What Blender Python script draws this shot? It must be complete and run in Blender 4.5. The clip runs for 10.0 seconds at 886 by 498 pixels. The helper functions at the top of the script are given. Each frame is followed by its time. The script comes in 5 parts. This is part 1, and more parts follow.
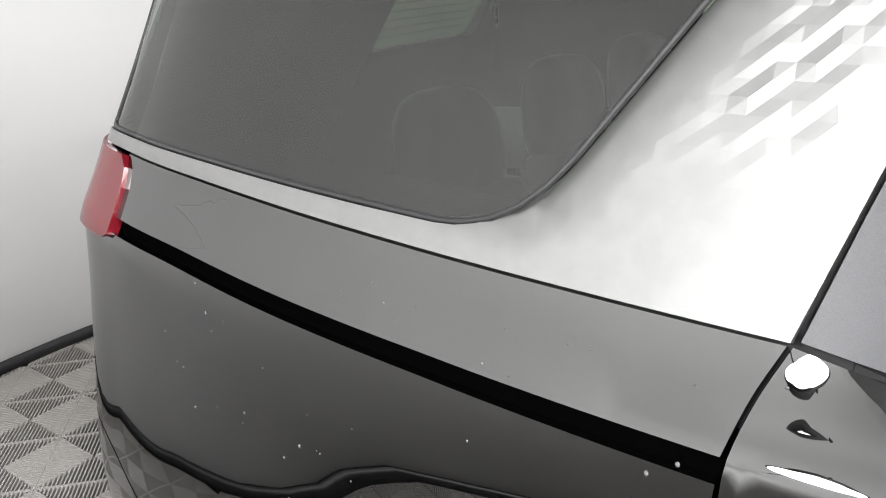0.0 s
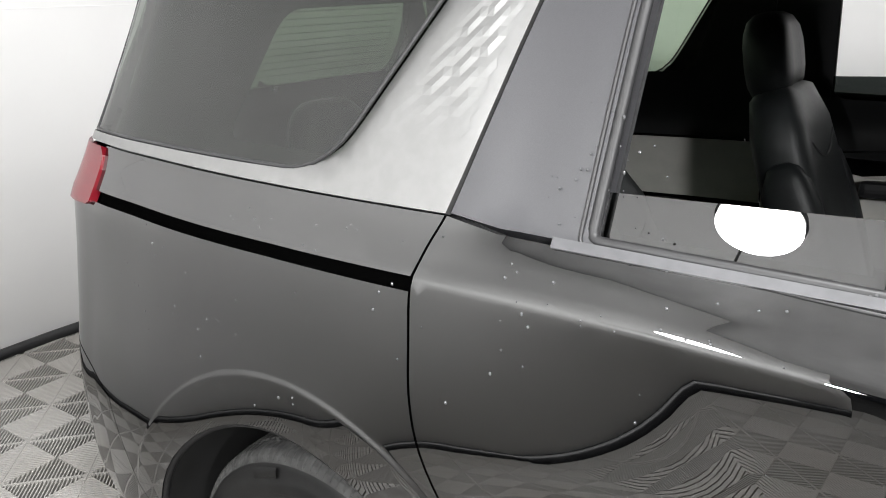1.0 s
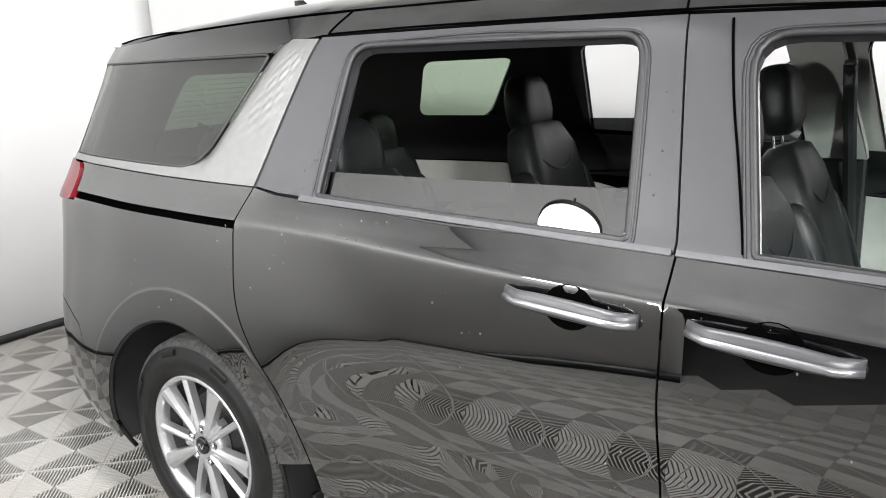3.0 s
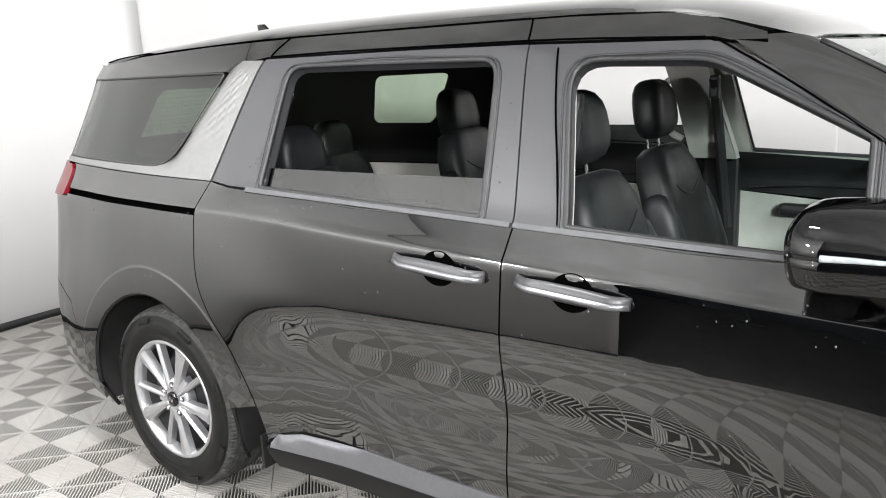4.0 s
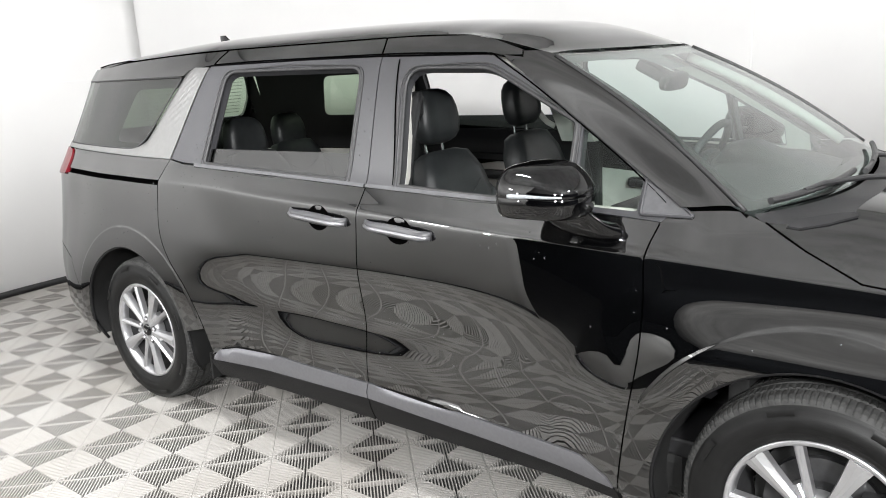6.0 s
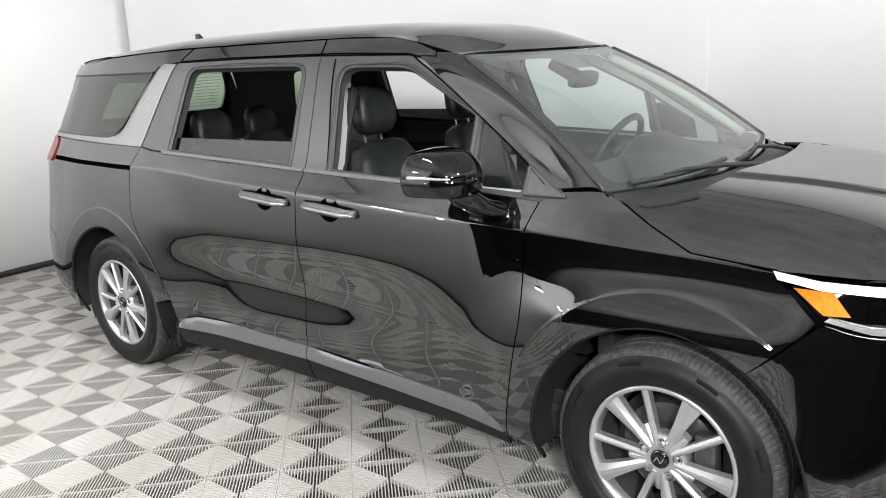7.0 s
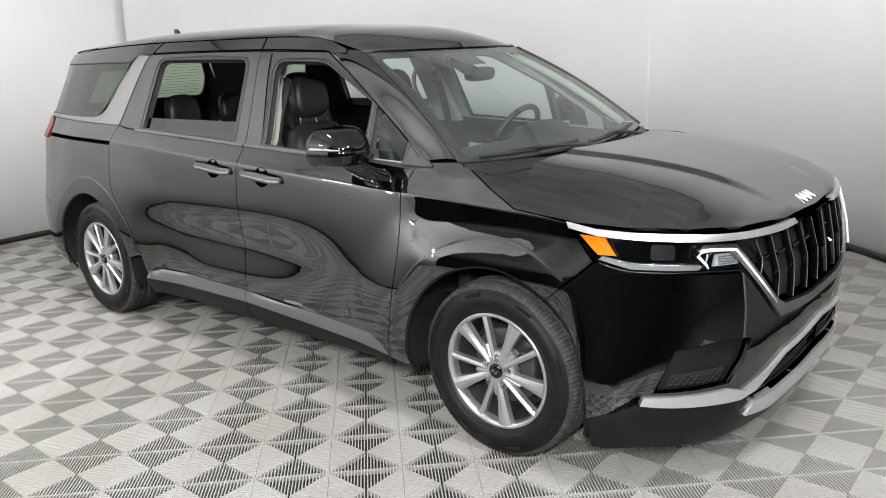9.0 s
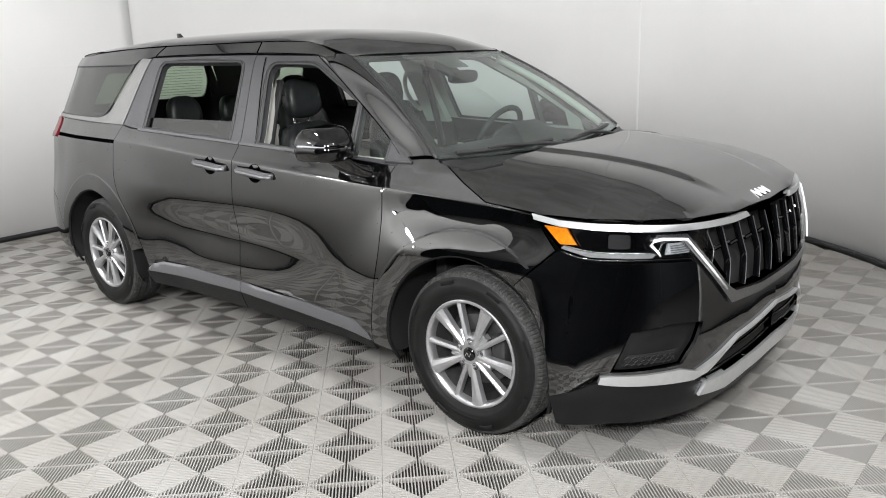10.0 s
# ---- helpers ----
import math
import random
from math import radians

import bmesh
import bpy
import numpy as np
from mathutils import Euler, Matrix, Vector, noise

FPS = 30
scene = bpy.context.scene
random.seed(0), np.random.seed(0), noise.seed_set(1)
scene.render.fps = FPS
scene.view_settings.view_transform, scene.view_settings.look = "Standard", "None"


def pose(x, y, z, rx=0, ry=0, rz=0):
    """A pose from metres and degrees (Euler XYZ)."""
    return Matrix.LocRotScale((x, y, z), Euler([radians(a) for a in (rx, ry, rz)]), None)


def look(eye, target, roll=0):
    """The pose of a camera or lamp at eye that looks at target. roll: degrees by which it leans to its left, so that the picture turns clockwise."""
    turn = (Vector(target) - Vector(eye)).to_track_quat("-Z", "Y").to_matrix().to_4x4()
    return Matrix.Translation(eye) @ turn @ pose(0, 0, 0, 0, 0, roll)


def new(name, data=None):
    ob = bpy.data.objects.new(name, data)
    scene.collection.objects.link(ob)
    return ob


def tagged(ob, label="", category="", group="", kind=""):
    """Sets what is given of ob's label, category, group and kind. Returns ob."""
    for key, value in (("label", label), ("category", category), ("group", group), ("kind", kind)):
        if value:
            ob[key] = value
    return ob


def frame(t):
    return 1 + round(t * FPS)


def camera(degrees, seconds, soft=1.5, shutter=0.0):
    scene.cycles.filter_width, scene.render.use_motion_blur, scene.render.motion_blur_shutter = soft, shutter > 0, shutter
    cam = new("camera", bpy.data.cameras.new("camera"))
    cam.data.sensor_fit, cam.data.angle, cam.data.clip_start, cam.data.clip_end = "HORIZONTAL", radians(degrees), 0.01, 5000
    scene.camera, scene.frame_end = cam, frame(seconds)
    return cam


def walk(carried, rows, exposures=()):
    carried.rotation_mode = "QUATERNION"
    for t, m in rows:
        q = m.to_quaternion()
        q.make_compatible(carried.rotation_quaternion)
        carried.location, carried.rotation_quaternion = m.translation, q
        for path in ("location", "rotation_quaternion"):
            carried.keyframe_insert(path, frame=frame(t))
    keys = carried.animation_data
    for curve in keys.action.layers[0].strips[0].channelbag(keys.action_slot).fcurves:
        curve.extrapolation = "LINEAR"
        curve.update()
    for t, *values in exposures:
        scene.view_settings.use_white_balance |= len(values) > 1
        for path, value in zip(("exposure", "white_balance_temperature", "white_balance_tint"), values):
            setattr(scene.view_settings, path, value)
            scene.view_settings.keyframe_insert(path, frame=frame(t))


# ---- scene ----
cam = camera(59.0, 10.0, soft=1.0)
PATH = [
    (0, (-1.13, -1.473, 1.532), (-2.242, 0.028, 0.816), -2.7),
    (0.5, (-0.862, -1.626, 1.519), (-1.98, -0.104, 0.861), -2.6),
    (1, (-0.57, -1.791, 1.531), (-1.691, -0.249, 0.924), -2.5),
    (1.5, (-0.312, -1.936, 1.527), (-1.439, -0.383, 0.962), -2.4),
    (2, (-0.035, -2.086, 1.536), (-1.168, -0.523, 1.011), -2.3),
    (2.5, (0.22, -2.192, 1.547), (-0.924, -0.629, 1.047), -2.4),
    (4, (0.995, -2.545, 1.582), (-0.164, -0.983, 1.118), -2.7),
    (4.5, (1.249, -2.659, 1.585), (0.082, -1.1, 1.128), -2.7),
    (5, (1.49, -2.768, 1.606), (0.315, -1.218, 1.142), -2.9),
    (6.5, (2.164, -2.957, 1.611), (0.951, -1.442, 1.126), -3.1),
    (7, (2.416, -3.006, 1.618), (1.198, -1.498, 1.126), -2.9),
    (7.5, (2.629, -3.069, 1.609), (1.408, -1.566, 1.111), -2.7),
    (8, (2.869, -3.142, 1.615), (1.643, -1.645, 1.109), -2.5),
    (8.5, (3.064, -3.197, 1.618), (1.831, -1.707, 1.109), -2.2),
    (9, (3.246, -3.245, 1.625), (2.003, -1.763, 1.118), -2.0),
    (9.5, (3.39, -3.295, 1.623), (2.137, -1.819, 1.12), -1.9),
    (10, (3.489, -3.332, 1.622), (2.228, -1.862, 1.125), -1.9),
]
walk(cam, [(t, look(eye, target, roll)) for t, eye, target, roll in PATH], [(0, 0.32), (2.5, 0.58), (5, 0.55), (7, 0.30), (8.5, 0.06), (10, 0.01)])

# ---- light ----
world = bpy.data.worlds.new("world")
scene.world = world
world.use_nodes = True
world.node_tree.nodes["Background"].inputs[0].default_value = (0.5, 0.55, 0.6, 1)
world.node_tree.nodes["Background"].inputs[1].default_value = 0.02


def area_lamp(name, where, target, size, watts, colour=(1, 1, 1), shape="SQUARE", size_y=None):
    data = bpy.data.lights.new(name, "AREA")
    data.energy, data.color, data.shape, data.size = watts, colour, shape, size
    if size_y:
        data.size_y = size_y
    ob = new(name, data)
    ob.matrix_world = look(where, target)
    return ob


# second, third and last are added fill, unseen, to brighten walls and floor
LAMPS = (((-1.40, -2.92, 2.385), (-1.25, -2.5, 0.0), 0.38, 22), ((-0.9, -3.4, 1.55), (-4.2, -0.4, 0.2), 0.2, 38), ((-0.5, -1.5, 3.1), (-1.7, -3.9, 1.4), 0.6, 188),
         ((2.3, -5.3, 3.0), (2.6, 3.5, 0.6), 0.6, 130), ((4.3, -5.0, 3.05), (5.8, 3.0, 0.0), 0.6, 500), ((3.7, -1.5, 4.05), (4.3, -0.6, 0.0), 0.6, 150))
for where, target, size, watts in LAMPS:
    area_lamp("studio_and_fill_lamp", where, target, size, watts, (0.985, 0.99, 0.99), "DISK")

# fill added out of view, only to lift the ceiling's brightness
UPLIGHTS = ((-0.6, -7.6), (2.4, -7.2), (5.2, -6.0), (7.4, -2.4))
for x, y in UPLIGHTS:
    area_lamp("ceiling_fill_lamp", (x, y, 1.82), (x, y + 0.02, 4.3), 0.3, 40, (1.0, 0.985, 0.96), "DISK")


# ---- materials ----
def material(name, colour, rough=0.5, metal=0.0, coat=0.0, coat_rough=0.03, ior=1.5, noise_scale=0.0, noise_amount=0.0,
             bump=0.0, bump_scale=200.0, emit=0.0, rough_var=0.0, coat_ior=1.5, second=None, spec=0.5, world=False):
    mat = bpy.data.materials.new(name)
    mat.use_nodes = True
    nt = mat.node_tree
    n, link = nt.nodes, nt.links.new
    b = n["Principled BSDF"]
    col = (*colour, 1)
    b.inputs["Base Color"].default_value = col
    b.inputs["Roughness"].default_value = rough
    b.inputs["Metallic"].default_value = metal
    b.inputs["IOR"].default_value = ior
    b.inputs["Specular IOR Level"].default_value = spec
    b.inputs["Coat Weight"].default_value = coat
    b.inputs["Coat Roughness"].default_value = coat_rough
    b.inputs["Coat IOR"].default_value = coat_ior
    if emit:
        b.inputs["Emission Color"].default_value = col
        b.inputs["Emission Strength"].default_value = emit
    tc = n.new("ShaderNodeTexCoord")
    if noise_amount:
        tex = n.new("ShaderNodeTexNoise")
        tex.inputs["Scale"].default_value = noise_scale
        tex.inputs["Detail"].default_value = 5
        link(n.new("ShaderNodeNewGeometry").outputs["Position"] if world else tc.outputs["Object"], tex.inputs["Vector"])
        mix = n.new("ShaderNodeMix")
        mix.data_type = "RGBA"
        other = second or tuple(c * (1 - noise_amount) for c in colour)
        mix.inputs[6].default_value, mix.inputs[7].default_value = (*other, 1), col
        ramp = n.new("ShaderNodeMapRange")
        ramp.inputs[1].default_value, ramp.inputs[2].default_value = 0.35, 0.65
        link(tex.outputs["Fac"], ramp.inputs[0])
        link(ramp.outputs[0], mix.inputs[0])
        link(mix.outputs[2], b.inputs["Base Color"])
        if rough_var:
            rr = n.new("ShaderNodeMapRange")
            rr.inputs[3].default_value, rr.inputs[4].default_value = rough - rough_var, rough + rough_var
            link(tex.outputs["Fac"], rr.inputs[0])
            link(rr.outputs[0], b.inputs["Roughness"])
    if bump:
        t2 = n.new("ShaderNodeTexNoise")
        t2.inputs["Scale"].default_value = bump_scale
        t2.inputs["Detail"].default_value = 3
        link(tc.outputs["Object"], t2.inputs["Vector"])
        bn = n.new("ShaderNodeBump")
        bn.inputs["Strength"].default_value = bump
        bn.inputs["Distance"].default_value = 0.002
        link(t2.outputs["Fac"], bn.inputs["Height"])
        link(bn.outputs["Normal"], b.inputs["Normal"])
    return mat


def glass_material(name, tint, bounce=0.05, gloss_rough=0.0, haze=0.0):
    mat = bpy.data.materials.new(name)
    mat.use_nodes = True
    nt = mat.node_tree
    n, link = nt.nodes, nt.links.new
    n.remove(n["Principled BSDF"])
    tr, gl, lw, mx = n.new("ShaderNodeBsdfTransparent"), n.new("ShaderNodeBsdfGlossy"), n.new("ShaderNodeLayerWeight"), n.new("ShaderNodeMixShader")
    tr.inputs[0].default_value = (*tint, 1)
    gl.inputs["Roughness"].default_value = gloss_rough
    lw.inputs["Blend"].default_value = 0.5
    po, fr = n.new("ShaderNodeMath"), n.new("ShaderNodeMapRange")
    po.operation = "POWER"
    po.inputs[1].default_value = 5.0
    link(lw.outputs["Facing"], po.inputs[0])
    link(po.outputs[0], fr.inputs[0])
    fr.inputs[3].default_value, fr.inputs[4].default_value = bounce, 1.0
    link(fr.outputs[0], mx.inputs[0])
    link(tr.outputs[0], mx.inputs[1])
    link(gl.outputs[0], mx.inputs[2])
    last = mx
    # pale diffuse share mixed over the glass
    if haze:
        df, m2, tex, tc = n.new("ShaderNodeBsdfDiffuse"), n.new("ShaderNodeMixShader"), n.new("ShaderNodeTexNoise"), n.new("ShaderNodeTexCoord")
        df.inputs[0].default_value = (0.62, 0.64, 0.62, 1)
        tex.inputs["Scale"].default_value = 6.0
        tex.inputs["Detail"].default_value = 6
        rg = n.new("ShaderNodeMapRange")
        rg.inputs[3].default_value, rg.inputs[4].default_value = haze * 0.7, haze * 1.3
        link(tc.outputs["Object"], tex.inputs["Vector"])
        link(tex.outputs["Fac"], rg.inputs[0])
        link(rg.outputs[0], m2.inputs[0])
        link(mx.outputs[0], m2.inputs[1])
        link(df.outputs[0], m2.inputs[2])
        last = m2
    link(last.outputs[0], n["Material Output"].inputs[0])
    return mat


PAINT = material("black_paint", (0.0008, 0.0008, 0.0009), 0.5, coat=1.0, coat_rough=0.003, coat_ior=2.05, spec=0.0)
PAINT.node_tree.nodes["Principled BSDF"].inputs["Coat Tint"].default_value = (0.94, 0.985, 1.0, 1)
GLOSS_BLACK = material("gloss_black_trim", (0.0012, 0.0012, 0.0014), 0.3, coat=1.0, coat_rough=0.02, coat_ior=1.55, spec=0.0)
# also paints the shade of the finger recesses behind the door handles
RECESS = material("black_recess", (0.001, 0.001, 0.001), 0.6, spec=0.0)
SATIN_TRIM = material("satin_black_trim", (0.046, 0.046, 0.05), 0.36, spec=0.5, noise_scale=900, noise_amount=0.25, bump=0.08, bump_scale=900)
GREY_TRIM = material("grey_satin_molding", (0.085, 0.085, 0.09), 0.42, metal=0.2, noise_scale=60, noise_amount=0.15)
SILL_GREY = material("dark_silver_sill", (0.15, 0.15, 0.16), 0.38, metal=0.5, noise_scale=80, noise_amount=0.1)
CLADDING = material("textured_black_cladding", (0.006, 0.006, 0.0065), 0.5, spec=0.22, noise_scale=300, noise_amount=0.3, bump=0.25, bump_scale=600)
SILVER = material("satin_silver_trim", (0.262, 0.262, 0.26), 0.38, metal=0.8, noise_scale=40, noise_amount=0.06)
NOSE_SILVER = material("bright_silver_trim", (0.66, 0.67, 0.68), 0.32, metal=0.85, noise_scale=40, noise_amount=0.06)
FRAME_CHROME = material("smoked_satin_chrome", (0.50, 0.505, 0.515), 0.24, metal=1.0, noise_scale=60, noise_amount=0.06)
BADGE_WHITE = material("bright_badge_metal", (0.85, 0.85, 0.86), 0.4, metal=0.3, noise_scale=90, noise_amount=0.05)
CHROME = material("satin_chrome", (0.60, 0.60, 0.615), 0.2, metal=1.0, noise_scale=70, noise_amount=0.05)
HANDLE_GREY = material("satin_grey_handle", (0.23, 0.23, 0.24), 0.3, metal=0.8, noise_scale=70, noise_amount=0.06)
ALLOY = material("silver_alloy", (0.44, 0.44, 0.45), 0.34, metal=0.8, coat=0.4, noise_scale=50, noise_amount=0.06)
# darkened below the rim's own alloy, for the shade behind the spokes
ALLOY_DARK = material("shaded_rim_alloy", (0.07, 0.07, 0.072), 0.45, metal=0.6, noise_scale=30, noise_amount=0.3)
RUBBER = material("tyre_rubber", (0.006, 0.006, 0.006), 0.48, spec=0.22, noise_scale=25, noise_amount=0.35, bump=0.15, bump_scale=300)
TREAD = material("tread_rubber", (0.045, 0.045, 0.044), 0.72, spec=0.25, noise_scale=40, noise_amount=0.45, bump=0.3, bump_scale=250)
SEAL = material("window_seal_rubber", (0.02, 0.02, 0.021), 0.45, noise_scale=90, noise_amount=0.2)
DARK = material("dark_underbody", (0.003, 0.003, 0.003), 0.8, noise_scale=8, noise_amount=0.4)
LEATHER = material("black_leather", (0.016, 0.018, 0.019), 0.46, noise_scale=30, noise_amount=0.3, bump=0.2, bump_scale=500)
CABIN_BLACK = material("black_cabin_plastic", (0.011, 0.011, 0.012), 0.5, noise_scale=50, noise_amount=0.25, bump=0.2, bump_scale=700)
CABIN_PALE = material("pale_grey_cabin_plastic", (0.42, 0.41, 0.385), 0.6, noise_scale=20, noise_amount=0.08, bump=0.1, bump_scale=500)
HEADLINER = material("dark_headliner_cloth", (0.035, 0.035, 0.034), 0.9, noise_scale=300, noise_amount=0.12, bump=0.2, bump_scale=900)
CLEAR_GLASS = glass_material("clear_glass", (0.82, 0.88, 0.84))
DOOR_GLASS = glass_material("tinted_door_glass", (0.045, 0.052, 0.05), 0.095)
# the pale share stands in for a reflected veil on the windshield
SHIELD_GLASS = glass_material("windshield_glass", (0.70, 0.84, 0.79), 0.085, haze=0.033)
PRIVACY_GLASS = glass_material("privacy_glass", (0.46, 0.57, 0.44), 0.09, haze=0.015)
RIGHT_PRIVACY = glass_material("dark_privacy_glass", (0.20, 0.24, 0.195), 0.055, haze=0.015)
LAMP_GLASS = glass_material("lamp_cover_glass", (0.95, 0.95, 0.95))
CLEAR_LENS = material("clear_lens_plastic", (0.34, 0.36, 0.38), 0.2, coat=1.0, noise_scale=60, noise_amount=0.3)
LAMP_SMOKE = material("smoked_projector_lens", (0.004, 0.0042, 0.005), 0.5, spec=0.1, coat=0.3, noise_scale=60, noise_amount=0.3)
GUIDE = material("frosted_light_guide", (0.17, 0.175, 0.18), 0.25, coat=0.5, noise_scale=60, noise_amount=0.15)
DRL_WHITE = material("white_lamp_plastic", (0.72, 0.73, 0.74), 0.25, coat=0.6, noise_scale=60, noise_amount=0.08)
RED_LENS = material("red_tail_lens", (0.12, 0.005, 0.010), 0.25, coat=0.15, spec=0.3, noise_scale=30, noise_amount=0.15)
AMBER = material("amber_reflector", (0.62, 0.175, 0.003), 0.4, spec=0.1, noise_scale=90, noise_amount=0.3)
WALL_WHITE = material("white_wall_vinyl", (0.80, 0.795, 0.79), 0.6, noise_scale=0.9, noise_amount=0.05, bump=0.03, bump_scale=40)
BASE_BLACK = material("black_vinyl_base", (0.015, 0.015, 0.016), 0.4, noise_scale=9, noise_amount=0.3)
TILE = material("light_grey_floor_plastic", (0.306, 0.297, 0.285), 0.42, noise_scale=1.3, noise_amount=0.2, second=(0.25, 0.237, 0.22), world=True, rough_var=0.08, bump=0.05, bump_scale=120)
SLAB = material("dark_concrete_slab", (0.042, 0.041, 0.039), 0.8, noise_scale=4, noise_amount=0.4)
SHOP_WALL = material("dark_workshop_wall", (0.03, 0.035, 0.045), 0.7, noise_scale=1.5, noise_amount=0.4)
SHOP_CEILING = material("pale_workshop_ceiling", (0.78, 0.78, 0.78), 0.8, noise_scale=1.5, noise_amount=0.3)
LIGHT_FACE = material("lamp_face", (1.0, 0.99, 0.97), 0.5, emit=12.0)
STRIP_FACE = material("strip_lamp_face", (0.95, 0.98, 1.0), 0.5, emit=6.0)
RIM_DARK = material("dark_lamp_rim", (0.03, 0.03, 0.03), 0.5, noise_scale=20, noise_amount=0.2)


# ---- mesh helpers ----
def obj(name, bm, mat, parent=None, label="", smooth=False):
    me = bpy.data.meshes.new(name)
    bmesh.ops.recalc_face_normals(bm, faces=bm.faces)
    bm.to_mesh(me)
    bm.free()
    if smooth:
        for p in me.polygons:
            p.use_smooth = True
    me.materials.append(mat)
    ob = new(name, me)
    if parent:
        ob.parent = parent
    if label:
        ob["label"] = label
    return ob


def part(name, bm, mat, parent, label="", smooth=False):
    return obj(name, bm, mat, parent, label, smooth)


def mesh_part(name, verts, faces, mat, parent, label="", normals=None, smooth=True):
    me = bpy.data.meshes.new(name)
    me.from_pydata(verts, [], faces)
    me.materials.append(mat)
    if smooth:
        me.polygons.foreach_set("use_smooth", [True] * len(faces))
    me.update()
    if normals is not None:
        me.normals_split_custom_set_from_vertices(normals)
    ob = new(name, me)
    if parent:
        ob.parent = parent
    if label:
        ob["label"] = label
    return ob


def box(bm, centre, size, bevel=0.0, turn=None, segments=2):
    got = bmesh.ops.create_cube(bm, size=1.0)
    vs = got["verts"]
    m = Matrix.Translation(centre) @ (turn.to_4x4() if turn else Matrix.Identity(4)) @ Matrix.Diagonal((*size, 1))
    bmesh.ops.transform(bm, matrix=m, verts=vs)
    if bevel:
        es = list({e for v in vs for e in v.link_edges})
        bmesh.ops.bevel(bm, geom=es, offset=bevel, segments=segments, affect="EDGES", profile=0.6, clamp_overlap=True)
    return bm


def tube(bm, pts, r, seg=10, closed=False, flat=1.0):
    """A round bar along points."""
    pts = [Vector(p) for p in pts]
    rings, n = [], len(pts)
    for i, p in enumerate(pts):
        a = pts[(i - 1) % n] if closed or i else p
        b = pts[(i + 1) % n] if closed or i < n - 1 else p
        d = (b - a).normalized()
        side = d.cross(Vector((0, 0, 1)))
        side = side.normalized() if side.length > 1e-4 else Vector((1, 0, 0))
        up = side.cross(d)
        rr = r(i / max(1, n - 1)) if callable(r) else r
        rings.append([bm.verts.new(p + side * rr * math.cos(2 * math.pi * k / seg) + up * rr * flat * math.sin(2 * math.pi * k / seg)) for k in range(seg)])
    for i in range(n if closed else n - 1):
        a, b = rings[i], rings[(i + 1) % n]
        for k in range(seg):
            bm.faces.new((a[k], a[(k + 1) % seg], b[(k + 1) % seg], b[k]))
    if not closed:
        bm.faces.new(rings[0][::-1])
        bm.faces.new(rings[-1])
    return bm


def lathe(bm, profile, seg=64, axis_y=True, m=None, close=False):
    """Turns (radius, along) pairs round the y axis."""
    rings = []
    for r, a in profile:
        rings.append([bm.verts.new(((m or Matrix.Identity(4)) @ Vector((r * math.cos(2 * math.pi * k / seg), a, r * math.sin(2 * math.pi * k / seg))))) for k in range(seg)])
    pairs = list(zip(rings, rings[1:])) + ([(rings[-1], rings[0])] if close else [])
    for a, b in pairs:
        for k in range(seg):
            bm.faces.new((a[k], a[(k + 1) % seg], b[(k + 1) % seg], b[k]))
    return rings


def spline(pts, n=40, closed=False):
    """Catmull-Rom through 2D or 3D points."""
    p = np.array(pts, float)
    k = len(p)
    out = []
    for i in range(k if closed else k - 1):
        a, b = p[(i - 1) % k] if closed or i else 2 * p[0] - p[1], p[i]
        c, d = p[(i + 1) % k], p[(i + 2) % k] if closed or i < k - 2 else 2 * p[-1] - p[-2]
        for t in np.linspace(0, 1, n, endpoint=False):
            out.append(0.5 * (2 * b + (c - a) * t + (2 * a - 5 * b + 4 * c - d) * t * t + (3 * b - a - 3 * c + d) * t ** 3))
    if not closed:
        out.append(p[-1])
    return np.array(out)


def rounded(poly, radii, n=6):
    """A polygon with rounded corners: one radius for all, or one for each corner."""
    out, k = [], len(poly)
    for i in range(k):
        r = radii[i] if isinstance(radii, (list, tuple)) else radii
        p, a, b = (np.array(poly[j % k], float) for j in (i, i - 1, i + 1))
        if r <= 0:
            out.append(tuple(p))
            continue
        la, lb = np.linalg.norm(a - p), np.linalg.norm(b - p)
        q = min(r, 0.48 * la, 0.48 * lb)
        s, e = p + (a - p) / la * q, p + (b - p) / lb * q
        for t in np.linspace(0, 1, n):
            out.append(tuple((1 - t) ** 2 * s + 2 * t * (1 - t) * p + t * t * e))
    return out


def dense(poly, step=0.03):
    out, k = [], len(poly)
    for i in range(k):
        a, b = np.array(poly[i], float), np.array(poly[(i + 1) % k], float)
        m = max(1, int(np.ceil(np.linalg.norm(b - a) / step)))
        out += [tuple(a + (b - a) * t / m) for t in range(m)]
    return out


def inside(pts, poly):
    x, y = pts[:, 0], pts[:, 1]
    res = np.zeros(len(pts), bool)
    k = len(poly)
    for i in range(k):
        (x1, y1), (x2, y2) = poly[i], poly[(i + 1) % k]
        if y1 == y2:
            continue
        cross = ((y1 > y) != (y2 > y)) & (x < (x2 - x1) * (y - y1) / (y2 - y1) + x1)
        res ^= cross
    return res


from mathutils.geometry import delaunay_2d_cdt


